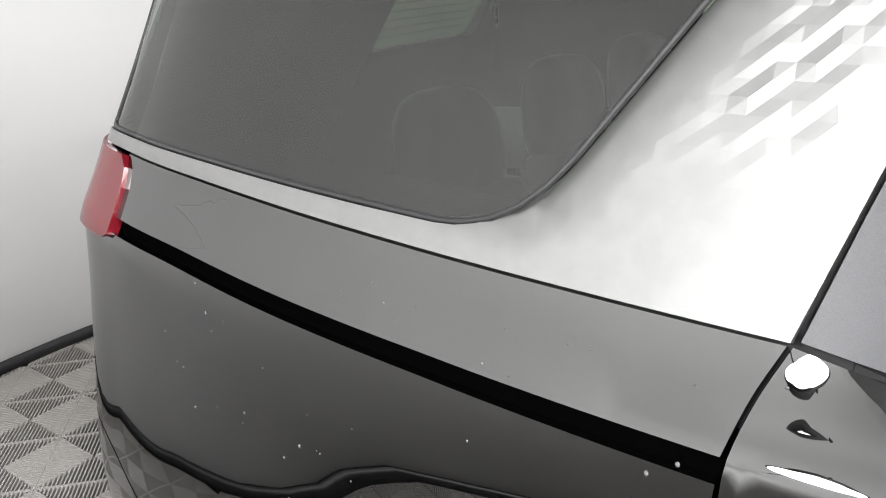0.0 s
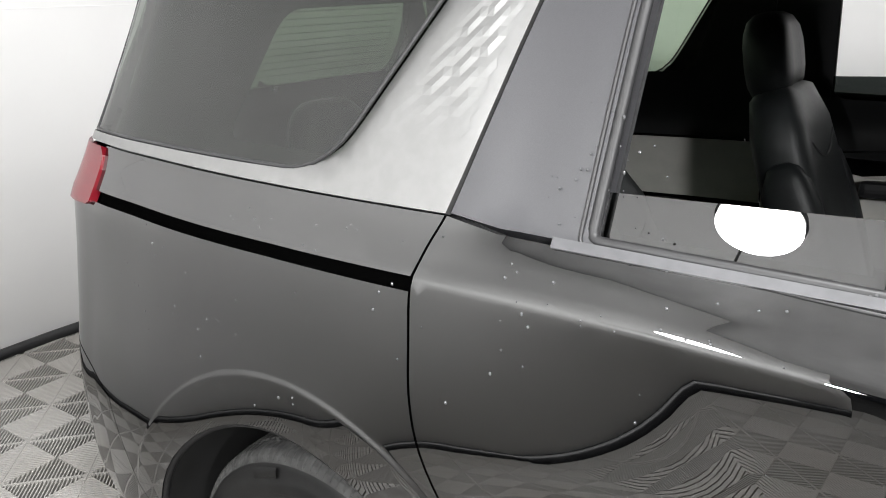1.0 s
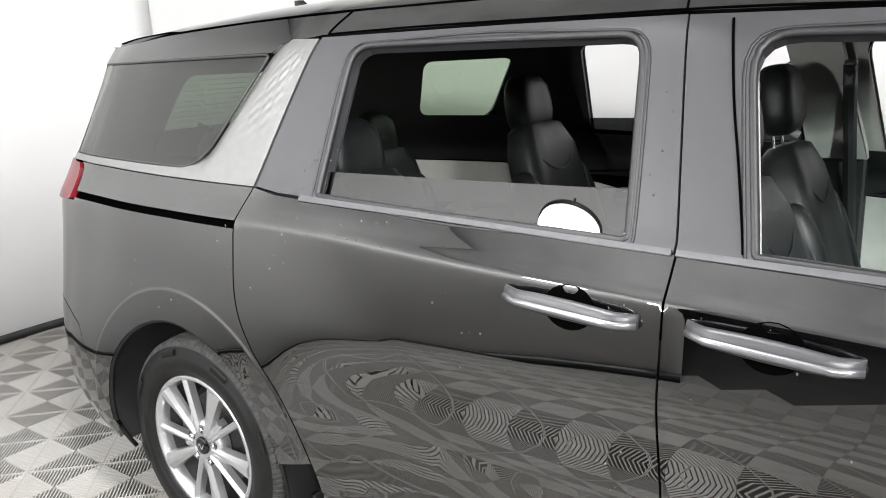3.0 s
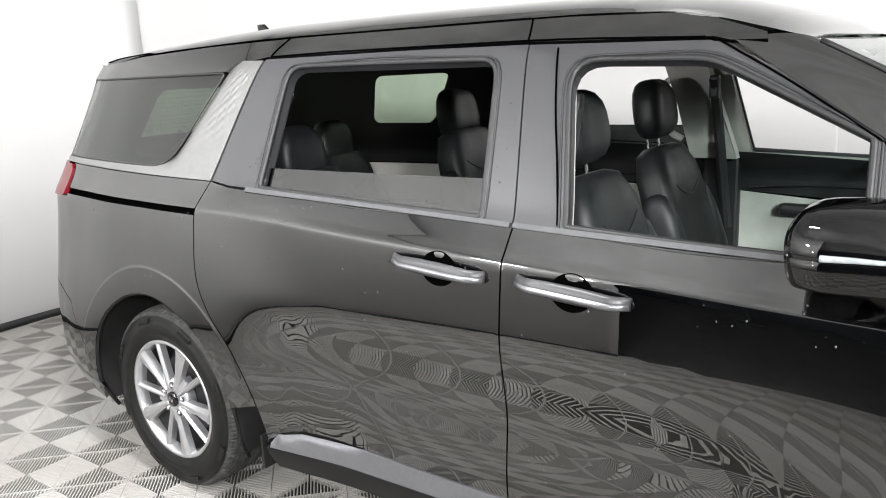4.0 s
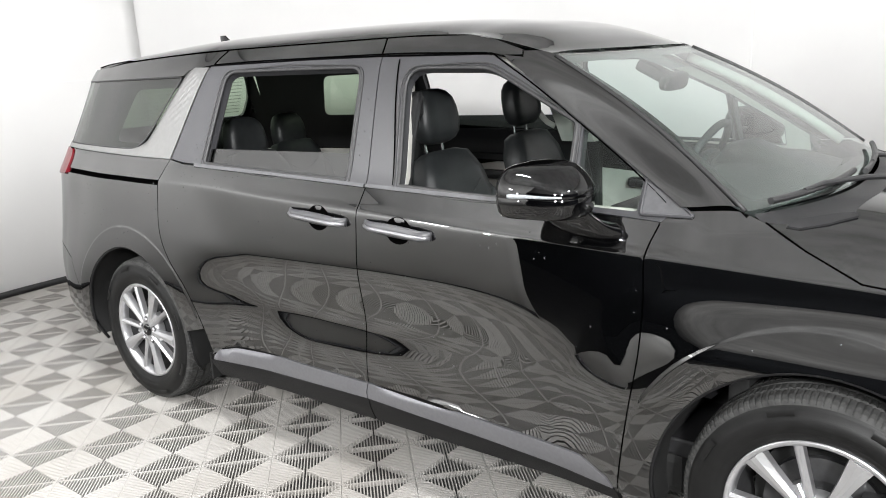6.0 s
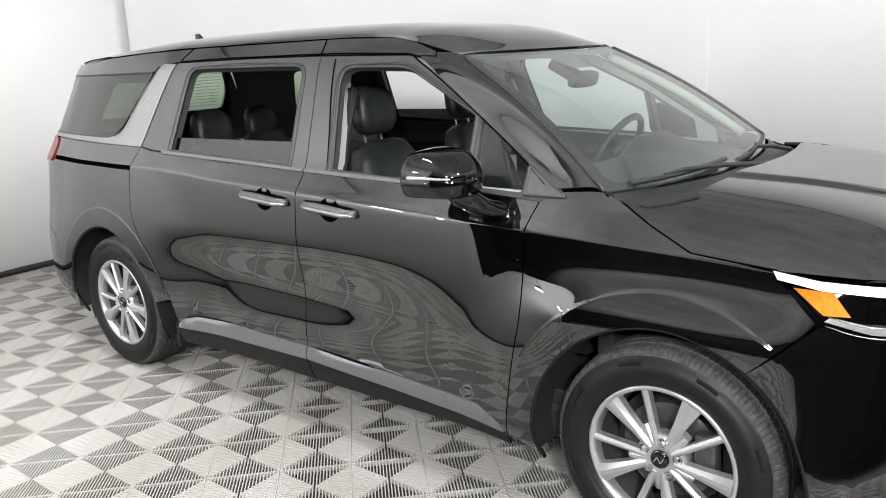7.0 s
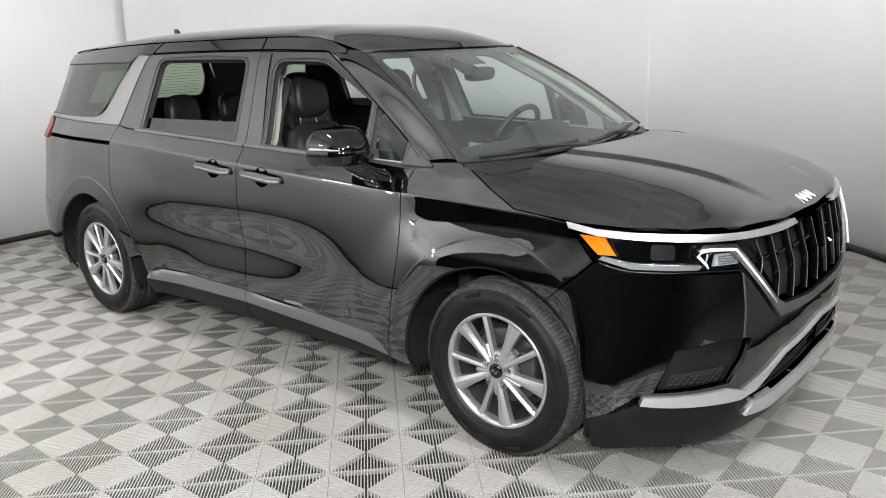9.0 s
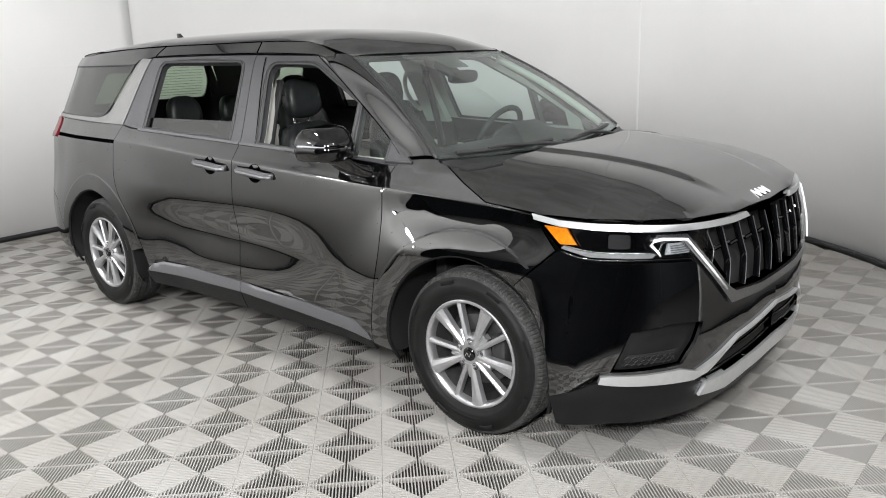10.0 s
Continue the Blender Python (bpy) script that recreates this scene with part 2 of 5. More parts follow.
def skin(name, loops, surface, mat, parent, label="", step=0.035, depth=0.014, off=0.0, flip=False, more=()):
    """A sheet over a smooth surface(a, b, out): the outer loop and its holes in the surface's own coordinates, with its rims folded inwards."""
    loops = [dense(l, step) for l in loops]
    pts, edges = [], []
    for l in loops:
        o = len(pts)
        pts += l
        edges += [(o + i, o + (i + 1) % len(l)) for i in range(len(l))]
    outer = np.array(loops[0])
    lo, hi = outer.min(0), outer.max(0)
    g = np.stack(np.meshgrid(np.arange(lo[0] + step / 2, hi[0], step), np.arange(lo[1] + step / 2, hi[1], step)), -1).reshape(-1, 2)
    rim = np.array(pts)
    keep = inside(g, loops[0])
    for l in loops[1:]:
        keep &= ~inside(g, l)
    g = g[keep]
    if len(g):
        d = np.array([np.min(((rim - q) ** 2).sum(1)) for q in g])
        g = g[d > (0.45 * step) ** 2]
    if len(more):
        m = np.array(more)
        keep = inside(m, loops[0])
        for l in loops[1:]:
            keep &= ~inside(m, l)
        m = m[keep]
        if len(m):
            m = m[np.array([np.min(((rim - q) ** 2).sum(1)) for q in m]) > 0.0025 ** 2]
        if len(m) and len(g):
            g = g[np.array([np.min(((m - q) ** 2).sum(1)) for q in g]) > 0.012 ** 2]
        g = np.concatenate([g, m]) if len(g) else m
    allp = [Vector(p) for p in pts] + [Vector(p) for p in g]
    v2, _, f2, _, _, _ = delaunay_2d_cdt(allp, edges, [], 1, 1e-6)
    mids = np.array([sum((np.array(v2[i]) for i in f), np.zeros(2)) / len(f) for f in f2])
    good = inside(mids, loops[0])
    for l in loops[1:]:
        good &= ~inside(mids, l)
    f2 = [f for f, ok in zip(f2, good) if ok]
    vs, ns = [], []
    e = 0.0015
    for v in v2:
        p = surface(v.x, v.y, off)
        n = (surface(v.x + e, v.y, off) - surface(v.x - e, v.y, off)).cross(surface(v.x, v.y + e, off) - surface(v.x, v.y - e, off))
        n.normalize()
        if flip:
            n = -n
        vs.append(p)
        ns.append(n)
    faces = []
    for f in f2:
        f = list(f)
        a, b, c = (vs[i] for i in f[:3])
        if (b - a).cross(c - a).dot(ns[f[0]]) < 0:
            f = f[::-1]
        faces.append(f)
    if depth:
        count = {}
        for f in faces:
            for i in range(len(f)):
                a, b = f[i], f[(i + 1) % len(f)]
                count[(min(a, b), max(a, b))] = count.get((min(a, b), max(a, b)), []) + [(a, b)]
        border = [h[0] for h in count.values() if len(h) == 1]
        for a, b in border:
            pa, pb = vs[a], vs[b]
            na, nb = ns[a], ns[b]
            side = (pb - pa).cross(na).normalized()
            o = len(vs)
            vs += [pa.copy(), pb.copy(), pb - nb * depth, pa - na * depth]
            ns += [side, side, side, side]
            faces.append([o + 1, o, o + 3, o + 2])
    return mesh_part(name, [tuple(v) for v in vs], faces, mat, parent, label, [tuple(n) for n in ns])


# ---- the booth: a round white studio with an opening towards a dark workshop ----
CX, CY, RADIUS, TOP = -0.3, -0.15, 3.97, 4.25
OPEN_A, OPEN_B = math.radians(-100), math.radians(2)


def arc_wall(name, a0, a1, r, thick, z0, z1, mat, label, category="wall", n=60):
    bm = bmesh.new()
    rings = []
    for i in range(n + 1):
        a = a0 + (a1 - a0) * i / n
        c, s = math.cos(a), math.sin(a)
        rings.append([bm.verts.new((CX + q * c, CY + q * s, z)) for q, z in ((r, z0), (r + thick, z0), (r + thick, z1), (r, z1))])
    for a, b in zip(rings, rings[1:]):
        for k in range(4):
            bm.faces.new((a[k], b[k], b[(k + 1) % 4], a[(k + 1) % 4]))
    bm.faces.new(rings[0])
    bm.faces.new(rings[-1][::-1])
    ob = obj(name, bm, mat, smooth=False)
    for p in ob.data.polygons:
        p.use_smooth = abs(p.normal.z) < 0.5 and abs(p.normal.dot(Vector((math.cos(a0), math.sin(a0), 0)))) < 2
    ob.data.polygons.foreach_set("use_smooth", [len(p.vertices) == 4 and abs(p.normal.z) < 0.5 for p in ob.data.polygons])
    return tagged(ob, label, category, kind="structure")


SEAM = math.radians(165.0)
arc_wall("wall_back", OPEN_B, SEAM + 0.01, RADIUS + 0.02, 0.1, 0, TOP, WALL_WHITE, "curved white studio wall", n=240)
arc_wall("wall_sheet", math.radians(86.8), SEAM + 0.01, RADIUS + 0.0188, 0.001, 0, TOP, WALL_WHITE, "curved white studio wall sheet with a faint edge", n=240)
arc_wall("wall_left", SEAM, 2 * math.pi + OPEN_A, RADIUS, 0.02, 0, 4.25, WALL_WHITE, "curved white studio wall sheet with a visible edge")
arc_wall("wall_seam", math.radians(166), math.radians(206), RADIUS - 0.0025, 0.0025, 1.57, 1.5735, WALL_WHITE, "faint level seam in the white wall", "trim")
arc_wall("baseboard", OPEN_B, 2 * math.pi + OPEN_A, RADIUS - 0.012, 0.012, 0, 0.05, BASE_BLACK, "black vinyl base strip at the foot of the wall", "baseboard")
for name, c, d in (("wall_workshop_far", (3.0, -10.0, 2.1), (14, 0.2, 4.4)), ("wall_workshop_side", (10.0, -2.5, 2.1), (0.2, 15, 4.4)), ("wall_workshop_near", (-5.0, -2.4, 2.1), (0.2, 15, 4.4)), ("wall_workshop_rear", (2.5, 5.0, 2.1), (15, 0.2, 4.4))):
    bm = bmesh.new()
    box(bm, c, d)
    tagged(obj(name, bm, SHOP_WALL), "dark workshop wall beyond the booth", "wall", kind="structure")
bm = bmesh.new()
box(bm, (2.5, -2.5, 4.35), (15.2, 15.2, 0.1))
tagged(obj("ceiling_workshop", bm, SHOP_CEILING), "pale painted workshop ceiling", "ceiling", kind="structure")



def strip_light(x, y, turn):
    lamp = new("strip_light")
    tagged(lamp, "slim white tube light under the workshop ceiling", "ceiling light", "workshop tube lights")
    lamp.matrix_basis = pose(x, y, 4.2, 0, 0, turn)
    bm = bmesh.new()
    box(bm, (0, 0, 0.05), (1.3, 0.16, 0.09), 0.01)
    part("housing", bm, RIM_DARK, lamp)
    for k in (-0.04, 0.04):
        bm = bmesh.new()
        tube(bm, [(-0.6, k, -0.01), (0.6, k, -0.01)], 0.016, 10)
        part("tube", bm, STRIP_FACE, lamp, "glowing white tube")


for x, y, turn in ((2.0, -6.0, 0), (4.5, -6.0, 0), (7.0, -6.0, 0), (3.2, -8.5, 0), (6.0, -8.5, 0), (7.5, -2.5, 90)):
    strip_light(x, y, turn)

# round studio lights behind the camera's way, two on the white wall, the rest hung; the second, third and last are
# unseen fill added to brighten walls and floor
def round_light(where, target, r):
    fixture = new("round_light")
    tagged(fixture, "round white light in a dark rim, studio and added fill", "studio light", "round studio lights")
    back = (Vector(where) - Vector(target)).normalized() * 0.05
    fixture.matrix_basis = look(tuple(Vector(where) + back), target)
    flat = Matrix.Rotation(math.radians(-90), 4, "X")
    bm = bmesh.new()
    lathe(bm, [(r, 0.0), (r, 0.022), (r + 0.006, 0.025), (r + 0.010, 0.016), (r + 0.006, -0.005), (r * 0.7, -0.03), (0.0, -0.04)], 48, m=flat)
    part("rim", bm, RIM_DARK, fixture, "dark round rim", smooth=True)
    bm = bmesh.new()
    lathe(bm, [(0.0, 0.022), (r * 0.5, 0.022), (r - 0.002, 0.018)], 48, m=flat)
    part("diffuser", bm, LIGHT_FACE, fixture, "glowing white diffuser", smooth=True)
    turn = fixture.matrix_basis.inverted()
    top = fixture.matrix_basis @ Vector((0, r * 0.9, 0.03))
    bm = bmesh.new()
    if where[2] < 2.5 and math.hypot(where[0] - CX, where[1] - CY) > RADIUS:
        tube(bm, [turn @ top, turn @ Vector((top.x, top.y, -0.02))], 0.014, 10)
        part("stand_pole", bm, RIM_DARK, fixture, "dark floor stand", smooth=True)
    elif where[2] < 3:
        out = (Vector((where[0] - CX, where[1] - CY, 0))).normalized() * (RADIUS + 0.005)
        tube(bm, [turn @ (top + Vector((0, 0, 0.01))), turn @ Vector((CX + out.x, CY + out.y, top.z + 0.01))], 0.008, 8)
        part("wall_arm", bm, RIM_DARK, fixture, "thin dark wall arm", smooth=True)
    else:
        tube(bm, [turn @ top, turn @ Vector((top.x, top.y, 4.31))], 0.006, 8)
        part("hanging_rod", bm, RIM_DARK, fixture, "thin dark hanging rod", smooth=True)


for where, target, size, watts in LAMPS:
    round_light(where, target, size / 2)

# standing uplighters, unseen and added to brighten the workshop ceiling that the paint reflects
def uplighter(x, y):
    stand = new("uplighter")
    tagged(stand, "unseen standing uplighter added to brighten the workshop ceiling", "floor lamp", "workshop uplighters")
    stand.matrix_basis = pose(x, y, -0.022)
    bm = bmesh.new()
    lathe(bm, [(0.0, 0.0), (0.17, 0.0), (0.17, 0.02), (0.02, 0.035), (0.016, 0.05), (0.016, 1.72), (0.0, 1.72)], 24, m=Matrix.Rotation(math.radians(90), 4, "X"))
    part("stand_pole", bm, RIM_DARK, stand, smooth=True)
    bm = bmesh.new()
    lathe(bm, [(0.0, 1.70), (0.06, 1.71), (0.16, 1.77), (0.19, 1.83), (0.185, 1.83), (0.15, 1.79), (0.0, 1.76)], 32, m=Matrix.Rotation(math.radians(90), 4, "X"))
    part("bowl", bm, RIM_DARK, stand, "dark round bowl", smooth=True)


for x, y in UPLIGHTS:
    uplighter(x, y)

# ---- floor of ribbed plastic tiles over a slab ----
bm = bmesh.new()
box(bm, (2.5, -2.5, -0.072), (15.6, 15.6, 0.1))
tagged(obj("floor_slab", bm, SLAB), "dark concrete slab under the floor tiles", "floor", kind="structure")

PITCH, TX, TY = 0.29, 1.30, -1.223


def tile_arrays():
    """One square tile: four triangles of ribs, each rib square to its edge, inside a thin frame."""
    vs, fs = [], []
    h, t = PITCH / 2 - 0.0008, 0.020

    def bar(corners):
        o = len(vs)
        vs.extend([(x, y, 0.0) for x, y in corners] + [(x, y, -t) for x, y in corners])
        k = len(corners)
        fs.append([o + i for i in range(k)])
        for i in range(k):
            fs.append([o + (i + 1) % k, o + i, o + k + i, o + k + (i + 1) % k])

    n, f = 22, 0.0030
    step = 2 * (h - f) / n
    for q in range(4):
        c, s = ((1, 0), (0, 1), (-1, 0), (0, -1))[q]
        # shade seen between ribs is put into their width: alternate triangles get thinner ones
        w = step * (0.35, 0.74)[q % 2]

        def turn(x, y):
            return (c * x - s * y, s * x + c * y)
        bar([turn(-h, -h), turn(h, -h), turn(h - f, -h + f), turn(-h + f, -h + f)])
        for i in range(n):
            x0 = -(h - f) + (i + 0.5) * step - w / 2
            x1 = x0 + w
            top0, top1 = -abs(x0) - 0.0012, -abs(x1) - 0.0012
            if max(top0, top1) < -h + f + 0.004:
                continue
            bar([turn(x0, -h + f), turn(x1, -h + f), turn(x1, max(top1, -h + f)), turn(x0, max(top0, -h + f))])
    return vs, fs


floor = new("floor")
tagged(floor, "floor of light grey ribbed plastic tiles laid diagonally", "floor", kind="structure")
tv, tf = tile_arrays()
tile_mesh = bpy.data.meshes.new("floor_tile")
tile_mesh.from_pydata(tv, [], tf)
tile_mesh.materials.append(TILE)
tile_mesh.update()
spots = []
q = PITCH / math.sqrt(2)
for i in range(-40, 40):
    for j in range(-40, 40):
        x, y = TX + (i + 0.5 - j - 0.5) * q, TY + (i + j + 1) * q
        d = math.hypot(x - CX, y - CY)
        if d < RADIUS + 0.12 or (x > -1.0 and y < 0.2 and x - y < 7.45 and -4.3 < x + y < 4.3):
            under = abs(x) < 2.1 and -0.7 < y < 1.2
            near = math.hypot(x - 0.5, (y + 1.6) * 1.3) + (4 if under else 0)
            spots.append((near, x, y))
spots.sort()
TURN45 = Matrix.Rotation(math.radians(45), 4, "Z")
for k, (d, x, y) in enumerate(spots[:300]):
    ob = new("floor_tile", tile_mesh)
    ob.parent = floor
    ob.matrix_basis = Matrix.Translation((x, y, 0)) @ TURN45
base = np.array(tv) @ np.array(TURN45.to_3x3()).T
av, af = [], []
for k, (d, x, y) in enumerate(spots[300:]):
    o = k * len(tv)
    av.append(base + (x, y, 0))
    af += [[o + i for i in f] for f in tf]
rest = mesh_part("floor_tiles_far", np.concatenate(av).tolist(), af, TILE, floor, smooth=False)
rest["kind"] = "stuff"


# ---- the minivan: its shell ----
PLAN = spline([(-2.70, -0.3), (-2.70, 0.0), (-2.685, 0.45), (-2.635, 0.66), (-2.53, 0.775), (-2.36, 0.832), (-2.15, 0.872), (-1.8, 0.915), (-1.2, 0.945), (-0.4, 0.952), (0.5, 0.952),
               (1.2, 0.95), (1.7, 0.942), (2.0, 0.915), (2.2, 0.855), (2.35, 0.735), (2.44, 0.55), (2.485, 0.28), (2.495, 0.0), (2.495, -0.3)], 60)
PLAN = PLAN[60:-60]
ARC = np.r_[0, np.cumsum(np.hypot(*np.diff(PLAN, axis=0).T))]
MIDX = int(np.argmin(np.abs(PLAN[:, 0]) + 10 * (PLAN[:, 1] < 0.5)))
ARC = ARC - ARC[MIDX]
TAN = np.gradient(PLAN, ARC, axis=0)
S_REAR, S_FRONT = float(ARC[0]), float(ARC[-1])


def s_at_x(x):
    return float(np.interp(x, PLAN[:, 0], ARC))


def s_at_front_y(y):
    m = ARC > 1.6
    return float(np.interp(-y, -PLAN[m, 1], ARC[m]))


def ramp(t, w):
    return 0.5 * (t + math.sqrt(t * t + w * w))


def ease(t):
    t = min(1.0, max(0.0, t))
    return t * t * (3 - 2 * t)


def curve(x, xs, ys):
    """A smooth line through a few heights, with no overshoot."""
    x = min(max(x, xs[0]), xs[-1])
    i = 0
    while i < len(xs) - 2 and x > xs[i + 1]:
        i += 1
    m = [(ys[k + 1] - ys[k]) / (xs[k + 1] - xs[k]) for k in range(len(xs) - 1)]

    def slope(k):
        if k == 0 or k == len(xs) - 1:
            return m[min(k, len(m) - 1)]
        return 0.0 if m[k - 1] * m[k] <= 0 else 2 * m[k - 1] * m[k] / (m[k - 1] + m[k])
    h = xs[i + 1] - xs[i]
    u = (x - xs[i]) / h
    return (1 + 2 * u) * (1 - u) ** 2 * ys[i] + u * (1 - u) ** 2 * h * slope(i) + u * u * (3 - 2 * u) * ys[i + 1] + u * u * (u - 1) * h * slope(i + 1)


def crease_z(x):
    return float(curve(x, (-2.4, -1.25, -0.5, 0.3, 1.06, 1.85, 2.3), (1.10, 1.128, 1.098, 1.066, 1.03, 0.99, 0.97)))


WHEELS = (1.545, -1.545)


def inset(x, z, ny2, front):
    """How far the shell lies inside the plan's outline at a height: the flank, mixed with the nose or the tail."""
    zc = crease_z(x)
    t = z - zc
    d0 = float(curve(x, (-2.5, -1.25, 0.3, 1.06, 1.6, 1.85, 2.1), (0.045, 0.038, 0.032, 0.056, 0.09, 0.07, 0.045)))
    up = min(ramp(z - 0.62, 0.06), zc - 0.62 + 0.03) / (zc - 0.62)
    swell = 0.84 * ease((z - 0.765) / 0.20) + 0.16 * up
    wing = up ** 2.4 + (swell - up ** 2.4) * ease((2.02 - x) / 0.2)
    d = d0 * (up + (wing - up) * ease((x - 1.0) / 0.3)) + 0.58 * (ramp(t, 0.0055) - 0.0014) - 0.17 * ramp(z - 1.2, 0.015) + 0.5 * ramp(z - 1.6, 0.04)
    door = ease((x + 1.25) / 0.15) * ease((1.8 - x) / 0.4)
    u = min(1.0, max(0.0, t / 0.09))
    tail = ease((-0.6 - x) / 0.35)
    d += door * (tail * (0.165 * u * u - 0.030 * u) * 0.09 + (1 - tail) * 0.012 * u)
    if front:
        d -= 0.05 * ease((0.78 - z) / 0.35) * ease((x - 1.84) / 0.14) * ease((2.55 - x) / 0.35)
        d -= 0.13 * ramp(0.58 - z, 0.05) * ease((x - 1.84) / 0.12) * ease((2.2 - x) / 0.2)
    fade = ease((1.0 - x) / 1.0)
    low = float(np.interp(x, (-1.0, -0.9, -0.8, -0.5), (0.34, 0.396, 0.422, 0.43)))
    tuck = ease((x + 1.25) / 0.4) * fade * ease((0.89 - z) / 0.25)
    back = max(0.62 * ease((x + 0.85) / 0.55) * ease((0.66 - z) / 0.20), ease((low + 0.004 - z) / 0.02))
    d += 0.032 * tuck * (1 - back)
    d -= 0.032 * ease((0.98 - z) / 0.42) * ease((-1.2 - x) / 0.28)
    d += 0.55 * ramp(0.34 - z, 0.05)
    for wx in WHEELS:
        r = math.hypot(x - wx, z - 0.36)
        if r < 1.05:
            d -= 0.026 * ease((0.80 - r) / 0.34) if wx > 0 else 0.042 * ease((1.0 - r) / 0.55)
            d -= (0.0014 if wx > 0 else 0.0018) * ease((0.545 - r) / 0.012) - 0.06 * max(0.0, 0.533 - r)
    if front:
        e = float(curve(z, (0.15, 0.22, 0.30, 0.36, 0.45, 0.55, 0.65, 0.80, 0.90, 0.97, 1.0, 1.05), (0.12, 0.06, 0.02, 0.012, 0.012, 0.004, 0.008, 0.026, 0.046, 0.06, 0.08, 0.12)))
    else:
        e = float(np.interp(z, (0.2, 0.35, 0.6, 0.9, 1.08, 1.22, 1.5, 1.58, 1.66), (0.09, 0.02, 0.0, 0.0, 0.03, 0.09, 0.27, 0.31, 0.38)))
    return d * ny2 + e * (1 - ny2)


def shell_point(s, z, out, side):
    s = min(max(s, S_REAR), S_FRONT)
    x, y = float(np.interp(s, ARC, PLAN[:, 0])), float(np.interp(s, ARC, PLAN[:, 1]))
    tx, ty = float(np.interp(s, ARC, TAN[:, 0])), float(np.interp(s, ARC, TAN[:, 1]))
    l = math.hypot(tx, ty)
    nx, ny = -ty / l, tx / l
    d = inset(x, z, ny * ny, x > 0) - out
    return Vector((x - nx * d, side * (y - ny * d), z))


def flank(side):
    return lambda s, z, out=0.0: shell_point(s, z, out, side)


def xz(pts):
    """Side-view corners (x, z) in the shell's own coordinates."""
    return [(s_at_x(x), z) for x, z in pts]


def arch(wx, r, a0, a1, n=22):
    return [(wx + r * math.cos(math.radians(a0 + (a1 - a0) * i / n)), 0.36 + r * math.sin(math.radians(a0 + (a1 - a0) * i / n))) for i in range(n + 1)]


RINGS = []
for wx in WHEELS:
    for r in (0.452, 0.458, 0.464, 0.470, 0.476, 0.49, 0.505, 0.52, 0.529, 0.533, 0.536, 0.539, 0.542, 0.545, 0.549, 0.558):
        RINGS += [(s_at_x(wx + r * math.cos(a)), 0.36 + r * math.sin(a)) for a in np.linspace(-0.3, math.pi + 0.3, 90)]
LINES = []
for x in np.arange(-1.24, 1.05, 0.02):
    LINES += [(s_at_x(x), crease_z(x) + dz) for dz in (-0.022, -0.010, -0.0035, 0.0, 0.0035, 0.01, 0.02, 0.035, 0.05, 0.065, 0.08)]
for x in np.arange(1.08, 2.05, 0.02):
    LINES += [(s_at_x(x), crease_z(x) + dz) for dz in (-0.022, -0.010, -0.0035, 0.0, 0.0035, 0.01, 0.02)]

van = new("minivan")
tagged(van, "glossy black minivan with silver rear pillar trim and lowered side windows", "car")
G = 0.0025

REAR_SEAM = [tuple(p) for p in spline([(-1.243, 1.218), (-1.262, 1.17), (-1.272, 1.116), (-1.268, 1.03), (-1.26, 0.94), (-1.235, 0.86), (-1.18, 0.775), (-1.10, 0.68), (-1.035, 0.57), (-0.985, 0.45), (-0.955, 0.33)], 4)]
FRONT_SEAM = [tuple(p) for p in spline([(1.075, 1.118), (1.055, 1.03), (1.062, 0.88), (1.06, 0.74), (1.035, 0.55), (1.015, 0.40), (1.0, 0.30)], 5)]
BELT = [(-1.243, 1.218), (-1.15, 1.203), (-1.0, 1.196), (-0.5, 1.18), (-0.03, 1.163), (0.3, 1.155), (0.62, 1.145), (1.075, 1.118)]
SILVER_EDGE = [(-1.243, 1.222), (-1.215, 1.32), (-1.175, 1.46), (-1.128, 1.615)]


def shift(pts, dx=0.0, dz=0.0):
    return [(x + dx, z + dz) for x, z in pts]



def s_line(z):
    """The slanted front edge of the quarter glass."""
    return -1.528 + (z - 1.253) * 0.697


